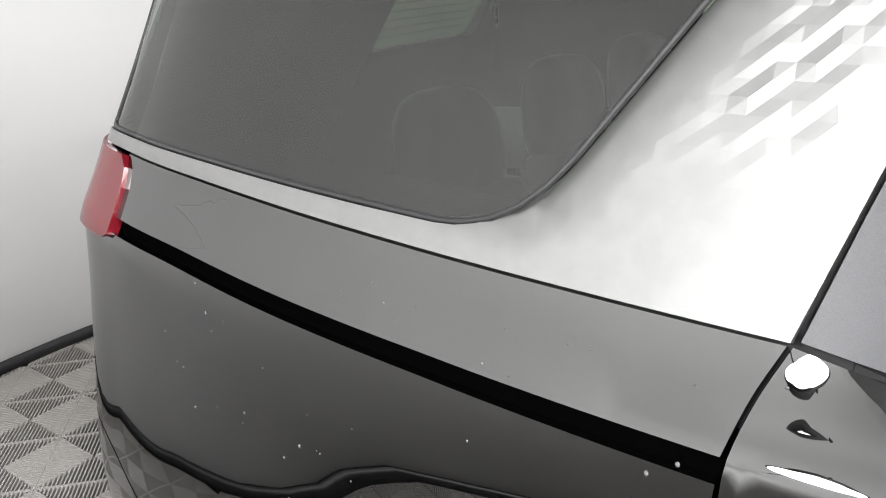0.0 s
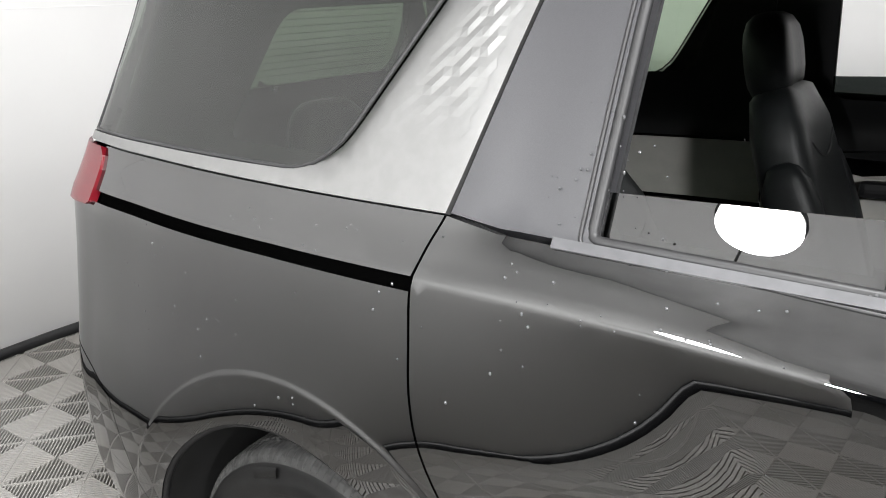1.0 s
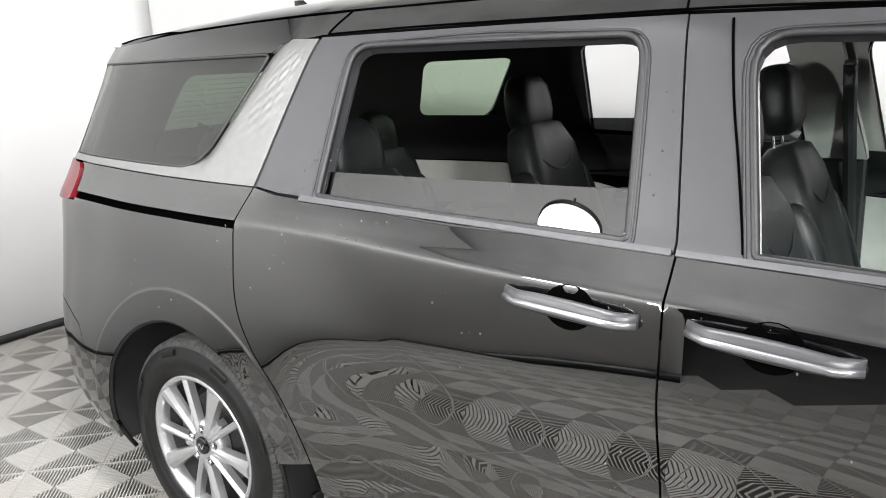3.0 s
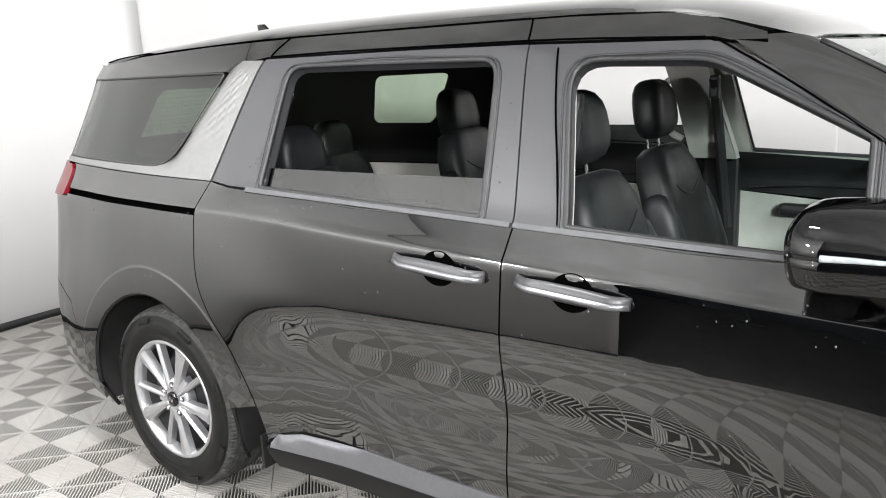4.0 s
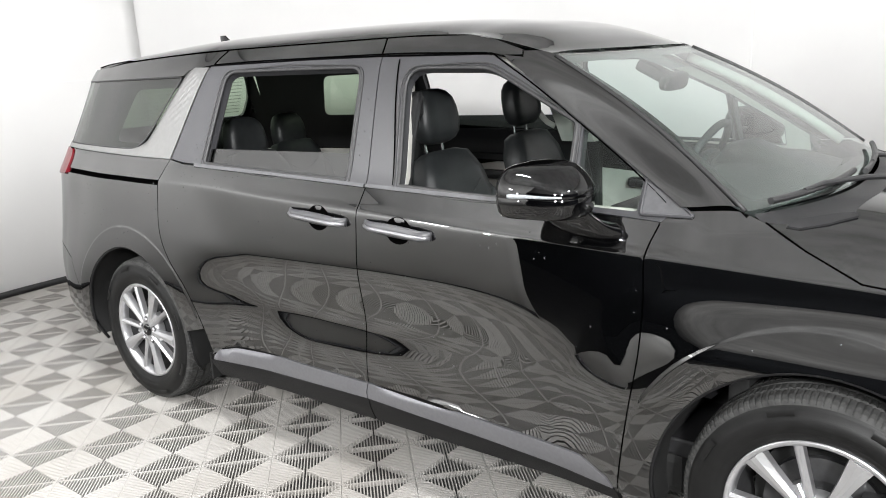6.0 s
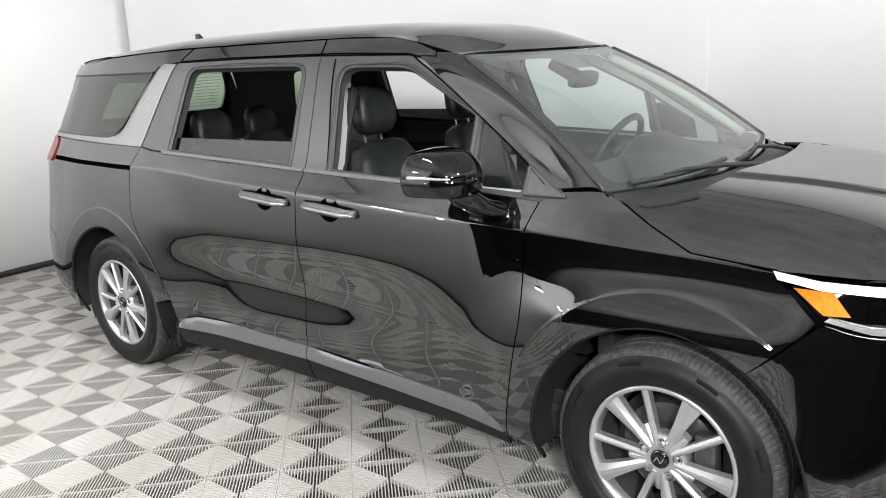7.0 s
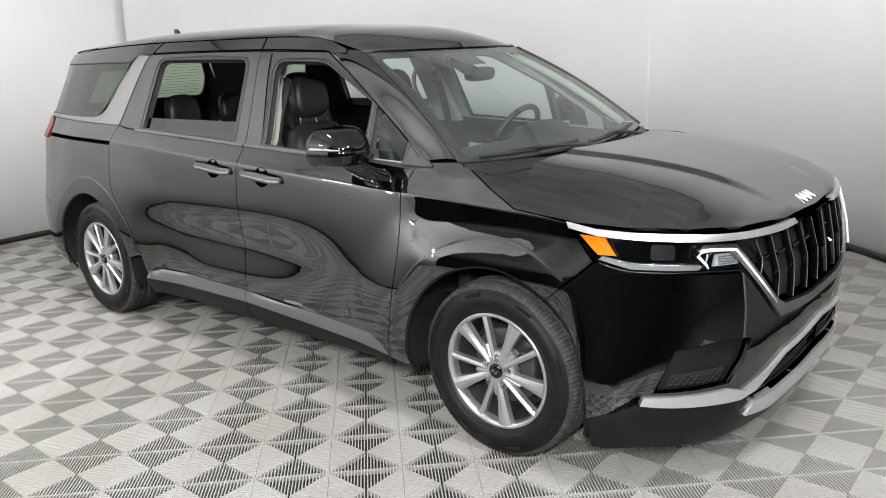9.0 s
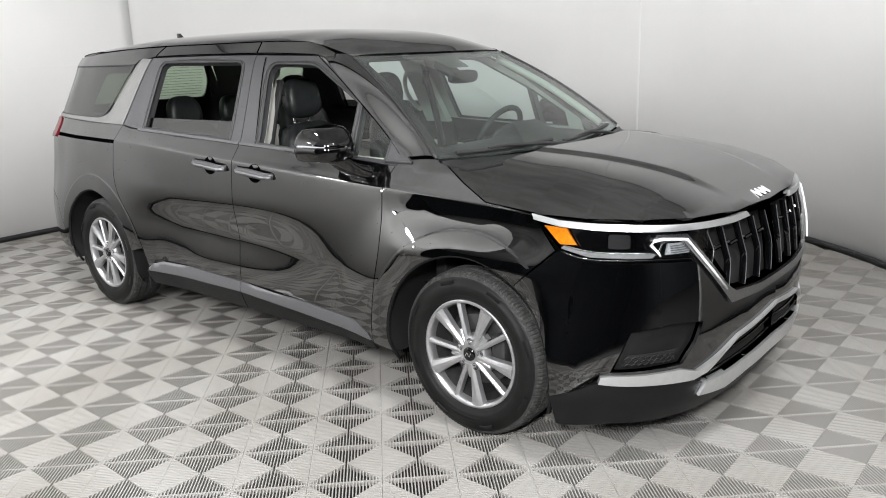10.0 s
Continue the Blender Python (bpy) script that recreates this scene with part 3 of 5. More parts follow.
for side in (-1, 1):
    F = flank(side)
    flip = side > 0

    def panel(name, loops, mat, label="", **kw):
        return skin(name, [xz(l) for l in loops], F, mat, van, label, flip=flip, **kw)
    # rear quarter with the wheel arch
    seam_up = [p for p in shift(REAR_SEAM, -G)[::-1] if p[1] > 1.133]
    seam_low = [p for p in shift(REAR_SEAM, -G)[::-1] if 0.47 < p[1] < 1.104]
    panel("rear_quarter_upper", [[(-2.358, 1.127), (-1.6, 1.133), (-1.274, 1.132)] + seam_up + [(-2.385, 1.223), (-2.372, 1.18)]], PAINT)
    panel("rear_quarter_panel", [arch(-1.545, 0.44, 168, 12) + seam_low + [(-1.274, 1.109), (-1.6, 1.111), (-2.355, 1.104), (-2.655, 1.085), (-2.655, 0.745), (-2.22, 0.66), (-2.08, 0.52)]], PAINT, more=RINGS)
    panel("slide_rail", [[(-2.34, 1.08), (-1.268, 1.075), (-1.268, 1.147), (-2.34, 1.14)]], RECESS, "recessed black sliding door rail", off=-0.016, depth=0)
    # sliding door
    door = [p for p in REAR_SEAM if p[1] > 0.36][::-1]
    door = [(x + G, z) for x, z in door] + [(x, z - 0.001) for x, z in BELT[1:4]] + [(-0.03 - G, 1.162), (-0.035 - G, 0.9), (-0.02 - G, 0.455), (-0.02 - G, 0.43), (-0.5, 0.432), (-0.80, 0.425), (-0.9, 0.40)]
    panel("sliding_door_skin", [door], PAINT, more=LINES, step=0.028)
    fdoor = [(-0.03 + G, 1.162), (-0.035 + G, 0.9), (-0.02 + G, 0.455), (-0.02 + G, 0.43), (0.5, 0.418), (0.88, 0.398), (0.97, 0.35), (1.0 - G, 0.30)] + [(x - G, z) for x, z in FRONT_SEAM[::-1][1:]] + BELT[6:3:-1][:2]
    panel("front_door_skin", [fdoor], PAINT, more=LINES, step=0.028)
    # dark silver sill strip and cladding under the doors
    for a, b, nm in ((-1, -0.0, 0), (0, 1, 1)):
        if nm == 0:
            strip = [(-0.915, 0.392), (-0.80, 0.42), (-0.5, 0.427), (-0.02 - G, 0.425), (-0.02 - G, 0.368), (-0.5, 0.36), (-0.93, 0.352)]
            low = [(-0.955, 0.345), (-0.5, 0.356), (-0.02 - G, 0.364), (-0.025 - G, 0.262), (-0.94, 0.262)]
        else:
            strip = [(-0.02 + G, 0.425), (0.5, 0.412), (0.88, 0.392), (0.965, 0.344), (0.985, 0.312), (0.5, 0.345), (-0.02 + G, 0.368)]
            low = [(-0.02 + G, 0.364), (0.5, 0.341), (0.99, 0.306), (1.0, 0.262), (-0.02 + G, 0.262)]
        panel("sill_strip", [strip], SILL_GREY, "dark silver strip along the sill", off=0.004)
        panel("sill_cladding", [low], CLADDING, off=0.0)
    # front wing
    wing = [(1.0 + G, 0.30)] + [(x + G, z) for x, z in FRONT_SEAM[::-1][1:]] + [(1.10, 1.142), (1.135, 1.166), (1.25, 1.172), (1.35, 1.132), (1.46, 1.072), (1.60, 1.012), (1.73, 1.002), (1.842, 0.99), (1.862, 0.965), (1.96, 0.873), (1.80, 0.722)] + arch(1.545, 0.44, 54.5, 190)
    panel("front_wing", [wing], PAINT, more=RINGS + LINES, step=0.02)
    # silver pillar trim with its strip below the quarter glass
    silver = [(-2.56, 1.229), (-1.9, 1.226)] + SILVER_EDGE + [(-1.225, 1.618), (-1.275, 1.602), (-1.307, 1.57)] + rounded([(-1.40, 1.4365), (-1.528, 1.253), (-1.75, 1.251)], [0, 0.10, 0], 8) + [(-2.56, 1.250)]
    def chamfered(s, z, out=0.0):
        lean = s_line(z) + 0.055
        return F(s, z, out - 0.019 * ease((z - 1.245) / 0.05) * max(0.0, min(1.0, (lean - s) / 0.055)))
    ridge = [(s_line(z) + 0.055, z) for z in np.arange(1.26, 1.6, 0.012)]
    skin("pillar_trim", [xz(silver)], chamfered, SILVER, van, "satin silver rear pillar trim with faceted relief", flip=flip, off=0.003, step=0.025, more=ridge)
    qg = rounded([(-2.60, 1.254), (-1.532, 1.254), (-1.306, 1.578), (-2.52, 1.572)], [0.02, 0.10, 0.03, 0.02])
    panel("quarter_glass", [qg], RIGHT_PRIVACY if side < 0 else PRIVACY_GLASS, "dark tinted quarter window", off=-0.007, depth=0)
    # roof side and upper rear corner above the glass
    roof_rail = [(-2.60, 1.576), (-1.298, 1.584), (-1.27, 1.607), (-1.12, 1.625), (-0.5, 1.627), (-0.09, 1.624), (0.40, 1.612), (0.44, 1.602), (0.52, 1.600), (0.515, 1.616), (0.40, 1.652), (0.28, 1.674), (0, 1.683), (-1.0, 1.683), (-1.5, 1.674), (-2.0, 1.657), (-2.2, 1.643), (-2.50, 1.632), (-2.60, 1.628)]
    panel("roof_side_rail", [roof_rail], PAINT, step=0.03)
    # rear door frame, with its open window
    rear_frame = [(-1.236, 1.222), (-1.21, 1.32), (-1.17, 1.46), (-1.122, 1.618), (-0.5, 1.62), (-0.093, 1.617), (-0.035 - G, 1.185), (-0.035 - G, 1.168), (-0.5, 1.187), (-1.0, 1.203), (-1.15, 1.209)]
    rear_open = rounded([(-1.005, 1.209), (-0.14, 1.178), (-0.178, 1.582), (-0.985, 1.588)], [0.015, 0.015, 0.06, 0.06])
    panel("rear_door_frame", [rear_frame, rear_open], SATIN_TRIM, "satin black pillar and window frame", off=-0.002, depth=0.04)
    front_frame = [(-0.035 + G, 1.168), (-0.035 + G, 1.185), (-0.088, 1.616), (0.39, 1.604), (0.44, 1.592), (0.75, 1.432), (1.10, 1.195), (1.13, 1.14), (1.09, 1.118), (0.62, 1.15), (0.3, 1.16)]
    front_open = rounded([(0.115, 1.172), (0.765, 1.15), (0.755, 1.388), (0.405, 1.56), (0.045, 1.572)], [0.01, 0.01, 0.01, 0.05, 0.09])
    tri_open = rounded([(0.80, 1.15), (1.0, 1.142), (1.0, 1.235), (0.785, 1.372)], [0.01, 0.01, 0.01, 0.01])
    panel("front_door_frame", [front_frame, front_open, tri_open], SATIN_TRIM, "satin black window frame", off=-0.002, depth=0.04)
    panel("front_quarter_glass", [tri_open], CLEAR_GLASS, "small fixed triangular window", off=-0.012, depth=0)
    # sail panel ahead of the small window, with a raised border
    sail = rounded([(1.012, 1.136), (1.168, 1.137), (1.10, 1.184), (1.012, 1.232)], [0.008, 0.014, 0.03, 0.008])
    cover = panel("sail_panel", [sail], GREY_TRIM, "satin grey sail panel at the mirror", off=0.003, depth=0.01, step=0.02)
    bm = bmesh.new()
    tube(bm, [F(s_at_x(x), z, 0.004) for x, z in sail], 0.0045, 8, closed=True)
    part("raised_border", bm, SATIN_TRIM, cover, smooth=True)
    # half lowered panes
    def pane_point(x, z, out=0.0, side=side):
        return Vector((x, side * (0.829 - 0.41 * (z - 1.21) - 0.006 * ((x + 0.5) / 0.5) ** 2 + out), z))
    skin("rear_door_glass", [[(-1.01, 1.15), (-0.12, 1.15), (-0.126, 1.274), (-1.01, 1.267)]], pane_point, DOOR_GLASS, van, "half lowered window pane", flip=flip, step=0.05, depth=0.004)
    # grey moldings along the belt
    panel("belt_molding", [[(-1.06, 1.197), (-0.5, 1.179), (-0.04, 1.163), (-0.04, 1.174), (-0.5, 1.190), (-1.06, 1.210)]], GREY_TRIM, off=0.006)
    panel("belt_molding", [[(-0.03, 1.163), (0.3, 1.153), (0.72, 1.141), (0.72, 1.152), (0.3, 1.165), (-0.03, 1.174)]], GREY_TRIM, off=0.006)
    # tail lamp
    lamp = [(-2.372, 1.094), (-2.352, 1.104), (-2.362, 1.175), (-2.375, 1.205), (-2.40, 1.222), (-2.672, 1.225), (-2.672, 1.085), (-2.45, 1.09)]
    panel("tail_lamp", [lamp], RED_LENS, "red tail lamp", off=0.009, depth=0.02, step=0.02)
    # bumper corners
    rear_bumper = [(-2.655, 0.74), (-2.655, 0.25), (-2.05, 0.25), (-1.96, 0.34)] + arch(-1.545, 0.44, 180, 168, 4) + [(-2.08, 0.515), (-2.22, 0.655)]
    panel("rear_bumper", [rear_bumper], PAINT, more=RINGS)

# roof: it meets the side rails along one line
def rim_z(x):
    return float(curve(x, (-2.5, -2.35, -2.2, -2.0, -1.5, -1.0, 0, 0.28, 0.40, 0.52, 0.62), (1.625, 1.632, 1.645, 1.660, 1.677, 1.686, 1.686, 1.677, 1.655, 1.618, 1.598)))


_rim = [shell_point(s, rim_z(float(np.interp(s, ARC, PLAN[:, 0])) + 0.2 * (s < -1.9)), 0.0, 1) for s in np.linspace(S_REAR, s_at_x(0.52), 160)]
RIM_X = np.array([p.x for p in _rim] + [0.60, 0.62])
RIM_Y = np.array([p.y for p in _rim] + [0.603, 0.595])
RIM_Z = np.array([p.z for p in _rim] + [1.600, 1.598])
_roof = spline([(-2.40, 1.62), (-2.34, 1.640), (-2.25, 1.662), (-2.0, 1.706), (-1.5, 1.746), (-1.0, 1.757), (-0.4, 1.758), (0.0, 1.748), (0.3, 1.722), (0.45, 1.688), (0.55, 1.648), (0.625, 1.601)], 8)
ROOF_X, ROOF_Z = _roof[:, 0], _roof[:, 1]


def roof_point(x, y, out=0.0):
    ye, ez = float(np.interp(x, RIM_X, RIM_Y)), float(np.interp(x, RIM_X, RIM_Z))
    zr = max(ez, float(np.interp(x, ROOF_X, ROOF_Z)))
    t = min(1.0, abs(y) / max(0.02, ye))
    return Vector((x, y, ez + (zr - ez) * (1 - t ** 3.2) ** (0.8 + 0.35 * ease((x - 0.0) / 0.35)) + out))


near_rim = [(float(x), -float(y) + 0.003) for x, y in zip(RIM_X[4::6], RIM_Y[4::6])] + [(0.605, -0.60)]
roof_loop = near_rim + [(0.617, -0.3), (0.619, 0.0), (0.617, 0.3)] + [(x, -y) for x, y in near_rim[::-1]]
skin("roof_skin", [roof_loop], roof_point, PAINT, van, step=0.045)

for side in (-1, 1):
    bm = bmesh.new()
    tube(bm, [Vector((float(x), side * float(y), float(z) + 0.001)) for x, y, z in zip(RIM_X[40::3], RIM_Y[40::3], RIM_Z[40::3]) if x < -0.07], 0.0028, 6)
    part("roof_joint", bm, RECESS, van, "dark joint along the roof edge", smooth=True)


# bonnet
EDGE_X = (1.30, 1.35, 1.46, 1.60, 1.73, 1.842, 2.05, 2.24, 2.36, 2.425, 2.445)
EDGE_Z = (1.15, 1.132, 1.072, 1.012, 1.002, 0.995, 0.992, 0.990, 0.985, 0.972, 0.964)
EDGE_Y = [shell_point(s_at_x(x), z, 0.0, 1).y - 0.003 for x, z in zip(EDGE_X[:6], EDGE_Z[:6])] + [0.845, 0.762, 0.60, 0.33, 0.02]


def bonnet_point(x, y, out=0.0):
    zc = float(np.interp(x, HOOD_X, HOOD_Z))
    w, ze = float(np.interp(x, EDGE_X, EDGE_Y)), curve(x, EDGE_X, EDGE_Z)
    t = abs(y) / w
    c = 0.30 + 0.18 * (2.4 - x)
    z = zc - (zc - ze) * min(t, 1.2) ** 6.0 + 0.014 * ease((c - abs(y)) / 0.07) * ease((2.40 - x) / 0.25) * ease((x - 1.40) / 0.2)
    return Vector((x, y, z + out))


_hood = spline([(1.1, 1.205), (1.4, 1.183), (1.6, 1.168), (1.85, 1.146), (2.1, 1.104), (2.3, 1.043), (2.40, 0.996), (2.45, 0.966)], 8)
HOOD_X, HOOD_Z = _hood[:, 0], _hood[:, 1]
half = [(2.44, 0.0), (2.425, 0.32), (2.36, 0.595), (2.24, 0.755), (2.05, 0.842)] + [(x, y) for x, y in zip(EDGE_X[5:0:-1], EDGE_Y[5:0:-1])] + [(1.41, 0.755), (1.48, 0.71), (1.53, 0.65), (1.565, 0.42), (1.598, 0.2)]
bonnet_loop = half + [(1.608, 0.0)] + [(x, -y) for x, y in half[::-1][:-1]]
for side in (-1, 1):
    bm = bmesh.new()
    tube(bm, [Vector((x, side * (y + 0.001), z + 0.001)) for x, y, z in zip(EDGE_X[1:6], EDGE_Y[1:6], EDGE_Z[1:6])], 0.0028, 6)
    part("panel_joint", bm, RECESS, van, smooth=True)
creases = [(x, sg * (0.30 + 0.18 * (2.4 - x) - d)) for x in np.arange(1.45, 2.4, 0.02) for d in (0.0, 0.018, 0.035, 0.053, 0.07) for sg in (-1, 1)]
skin("bonnet", [bonnet_loop], bonnet_point, PAINT, van, "glossy black bonnet with two raised creases", step=0.035, more=creases)


# windshield and its frame
def shield_point(y, t, out=0.0):
    yb, yt = y * 0.83, y * 0.625
    bx, bz = 1.44 - 0.15 * abs(y) ** 2.2, 1.142 + 0.022 * abs(y) ** 2
    tx, tz = 0.622 - 0.01 * abs(y) ** 2.2, 1.596
    bow = 0.034 * math.sin(math.pi * t) * (1 - 0.3 * y * y)
    return Vector((bx + (tx - bx) * t + bow * 0.5, yb + (yt - yb) * t, bz + (tz - bz) * t + bow + out))


frit_in = rounded([(-0.905, 0.045), (0.905, 0.045), (0.89, 0.93), (0.16, 0.93), (0.12, 0.80), (-0.12, 0.80), (-0.16, 0.93), (-0.89, 0.93)], [0.05, 0.05, 0.05, 0.02, 0.02, 0.02, 0.02, 0.05])
skin("windshield_border", [[(-0.97, 0.0), (0.97, 0.0), (0.97, 1.0), (-0.97, 1.0)], frit_in], lambda y, t, out=0.0: shield_point(y, t, -0.006), GLOSS_BLACK, van, "black printed windshield border", step=0.06, depth=0)
skin("windshield", [[(-0.96, 0.0), (0.96, 0.0), (0.96, 1.0), (-0.96, 1.0)]], shield_point, SHIELD_GLASS, van, "laminated green-tinted windshield", step=0.08, depth=0)
for side in (-1, 1):
    bm = bmesh.new()
    tube(bm, [shield_point(side * 0.968, t, 0.001) for t in np.linspace(0, 0.985, 25)], 0.006, 8)
    part("windshield_molding", bm, SEAL, van, "black rubber windshield molding", smooth=True)
    bm = bmesh.new()
    rows = []
    for i in range(25):
        t = i / 24
        a = shield_point(side * 0.955, t)
        x = 1.13 + (0.44 - 1.13) * t
        zt = 1.165 + (1.607 - 1.165) * t
        b = shell_point(s_at_x(x), zt, 0.022 * (1 - t) ** 1.5, side)
        nb = Vector((0.15, side * 0.82, 0.55)).normalized()
        na = (shield_point(side * 0.95, t) - shield_point(side * 0.9, t)).cross(shield_point(side * 0.9, min(1.0, t + 0.02)) - shield_point(side * 0.9, t - 0.02)).normalized() * side
        across = a - b
        ta = (across - na * across.dot(na)) * 0.36
        tb = (across - nb * across.dot(nb)) * 0.36
        cr = [a * (1 - u) ** 3 + (a - ta) * 3 * u * (1 - u) ** 2 + (b + tb) * 3 * u * u * (1 - u) + b * u ** 3 for u in np.linspace(0, 1, 13)]
        rows.append([bm.verts.new(p) for p in cr])
    for a, b in zip(rows, rows[1:]):
        for k in range(12):
            bm.faces.new((a[k], a[k + 1], b[k + 1], b[k]))
    part("windshield_pillar", bm, PAINT, van, smooth=True)



# ---- the nose ----
SF = S_FRONT
for side in (-1, 1):
    F = flank(side)
    flip = side > 0

    def face(name, loops, mat, label="", parent=None, **kw):
        return skin(name, loops, F, mat, parent or van, label, flip=flip, **kw)
    pocket = [(2.195, 0.442), (2.262, 0.592), (2.42, 0.612), (2.565, 0.60), (2.53, 0.52), (2.47, 0.445)]
    arch_low = [(s_at_x(x), z) for x, z in arch(1.545, 0.44, 54.5, -4, 14)]
    bumper = arch_low[::-1] + [(1.978, 0.870), (2.10, 0.843), (2.373, 0.842), (2.53, 0.832), (2.665, 0.688), (2.72, 0.637), (2.96, 0.628), (SF, 0.628), (SF, 0.532), (2.80, 0.489), (2.70, 0.454), (2.54, 0.408), (2.46, 0.432), (2.2, 0.432), (2.15, 0.432), (2.06, 0.36)]
    face("front_bumper", [bumper, pocket], PAINT, "glossy black front bumper", step=0.022)
    face("bumper_pocket", [pocket], CLADDING, "recessed black bumper pocket", off=-0.03, depth=-0.03)
    mesh_loop = [(2.235, 0.455), (2.255, 0.495), (2.46, 0.50), (2.43, 0.455)]
    vent = face("bumper_vent", [mesh_loop], DARK, "small honeycomb bumper vent", off=-0.026, depth=0.004)
    for row in range(3):
        bm = bmesh.new()
        tube(bm, [F(2.243 + 0.2 * i / 16, 0.462 + row * 0.013 + (0.004 if (i + row) % 2 else -0.004), -0.018) for i in range(17)], 0.0025, 6)
        part("vent_bar", bm, CLADDING, vent)
    face("lower_trim", [[(2.168, 0.428), (2.2, 0.430), (2.46, 0.430), (2.54, 0.404), (2.70, 0.454), (2.80, 0.489), (SF, 0.532), (SF, 0.520), (2.80, 0.476), (2.70, 0.438), (2.60, 0.390), (2.52, 0.374), (2.2, 0.394), (2.16, 0.400)]], NOSE_SILVER, "satin silver bumper trim", off=0.014, depth=0.03)
    face("lower_intake", [[(2.59, 0.375), (2.70, 0.424), (2.80, 0.466), (SF, 0.512), (SF, 0.38), (2.9, 0.366), (2.62, 0.345)]], DARK, "dark lower air intake", off=-0.03, depth=-0.03)
    for zz in (0.0, 0.045):
        bm = bmesh.new()
        tube(bm, [F(2.64 + (SF - 2.64) * i / 14, 0.375 + zz + 0.035 * i / 14, -0.012) for i in range(15)], 0.006, 8)
        part("intake_slat", bm, GLOSS_BLACK, van)
    face("chin_lip", [[(2.565, 0.292), (2.60, 0.345), (2.75, 0.352), (2.9, 0.366), (SF, 0.376), (SF, 0.312), (2.9, 0.300), (2.75, 0.272)]], NOSE_SILVER, "satin silver chin plate", off=0.012, depth=0.03)
    chin = [p for p in arch_low[::-1][:4]] + [(2.06, 0.355), (2.15, 0.395), (2.52, 0.371), (2.585, 0.345), (2.562, 0.288), (2.75, 0.268), (2.9, 0.296), (SF, 0.308), (SF, 0.215), (2.55, 0.20), (2.0, 0.20)]
    face("chin_cladding", [chin], CLADDING, "textured dark chin cladding")
    # bright trim over the lamp
    face("brow_trim", [[(1.846, 0.998), (1.97, 0.984), (2.2, 0.983), (2.42, 0.976), (2.785, 0.962), (2.90, 0.964), (2.925, 0.942), (2.785, 0.938), (2.42, 0.952), (2.2, 0.959), (1.97, 0.962), (1.860, 0.976)]], NOSE_SILVER, "bright silver trim over the head lamp", off=0.012, depth=0.03)
    # head lamp
    lamp_loop = [(1.866, 0.970), (1.97, 0.960), (2.2, 0.957), (2.42, 0.950), (2.62, 0.944), (2.60, 0.86), (2.54, 0.838), (2.373, 0.848), (2.10, 0.848), (1.985, 0.872)]
    lamp = face("head_lamp", [lamp_loop], GLOSS_BLACK, "black head lamp housing", off=-0.035, depth=-0.035)
    skin("cover", [lamp_loop], lambda s, z, out=0.0: F(s, z, out + 0.10 * (z - 0.86)), LAMP_GLASS, lamp, "clear lamp cover", flip=flip, off=0.002, depth=0)
    face("amber_reflector", [[(1.90, 0.955), (2.0, 0.956), (2.048, 0.898), (1.982, 0.896)]], AMBER, "orange side reflector", lamp, off=-0.008, depth=0.015)
    face("light_guide", [[(1.985, 0.880), (2.10, 0.857), (2.345, 0.856), (2.36, 0.868), (2.345, 0.876), (2.10, 0.878), (2.0, 0.893)]], GUIDE, "clear light guide bar", lamp, off=-0.012, depth=0.01)
    for k, (a, b) in enumerate(((2.09, 2.15), (2.17, 2.26), (2.28, 2.32))):
        face("lamp_module", [rounded([(a, 0.888), (b, 0.888), (b, 0.938), (a, 0.94)], 0.012)], LAMP_SMOKE if k == 1 else GLOSS_BLACK, "", lamp, off=-0.022, depth=0.02)
    face("turn_lens", [[(2.40, 0.868), (2.52, 0.866), (2.50, 0.905), (2.415, 0.908)]], CLEAR_LENS, "ribbed clear corner lens", lamp, off=-0.004, depth=0.012)
    for k in range(4):
        bm = bmesh.new()
        tube(bm, [F(2.42 + 0.08 * i / 4, 0.874 + k * 0.008, 0.0) for i in range(5)], 0.0018, 6)
        part("lens_rib", bm, GREY_TRIM, lamp)
    for line, r in (([(1.99, 0.872), (2.10, 0.852), (2.373, 0.852), (2.53, 0.842)], 0.0012), ([(1.995, 0.895), (2.10, 0.879), (2.345, 0.877)], 0.0014),
                    ([(2.36, 0.868), (2.385, 0.905), (2.41, 0.914), (2.50, 0.912)], 0.0026)):
        bm = bmesh.new()
        tube(bm, [F(s, z, -0.004) for s, z in spline(line, 6)], r, 6)
        part("lamp_edge", bm, FRAME_CHROME, lamp, "thin bright lamp edge", smooth=True)
    bm = bmesh.new()
    tube(bm, [F(s, z, 0.024) for s, z in ((2.366, 0.870), (2.358, 0.884), (2.330, 0.912), (2.345, 0.926), (2.38, 0.930), (2.482, 0.922), (2.53, 0.868), (2.60, 0.790), (2.674, 0.708))], lambda u: 0.0035 + 0.004 * ease(u / 0.3) - 0.003 * u, 8)
    part("running_light", bm, DRL_WHITE, lamp, "pale running light strip", smooth=True)
    # frame that runs from the lamp round the grille
    face("grille_frame", [[(2.335, 0.925), (2.36, 0.944), (2.495, 0.938), (2.702, 0.712), (2.755, 0.682), (2.97, 0.665), (SF, 0.664), (SF, 0.632), (2.96, 0.632), (2.72, 0.641), (2.676, 0.690), (2.482, 0.902), (2.47, 0.916), (2.36, 0.916)]], FRAME_CHROME, "satin silver grille frame", off=0.014, depth=0.04)
    # grille
    gl = [(2.545, 0.925), (2.62, 0.941), (2.785, 0.940), (SF, 0.940), (SF, 0.664), (2.97, 0.666), (2.765, 0.684), (2.728, 0.715)]
    grille = face("grille", [gl], DARK, "black slatted grille", off=-0.05, depth=-0.05)
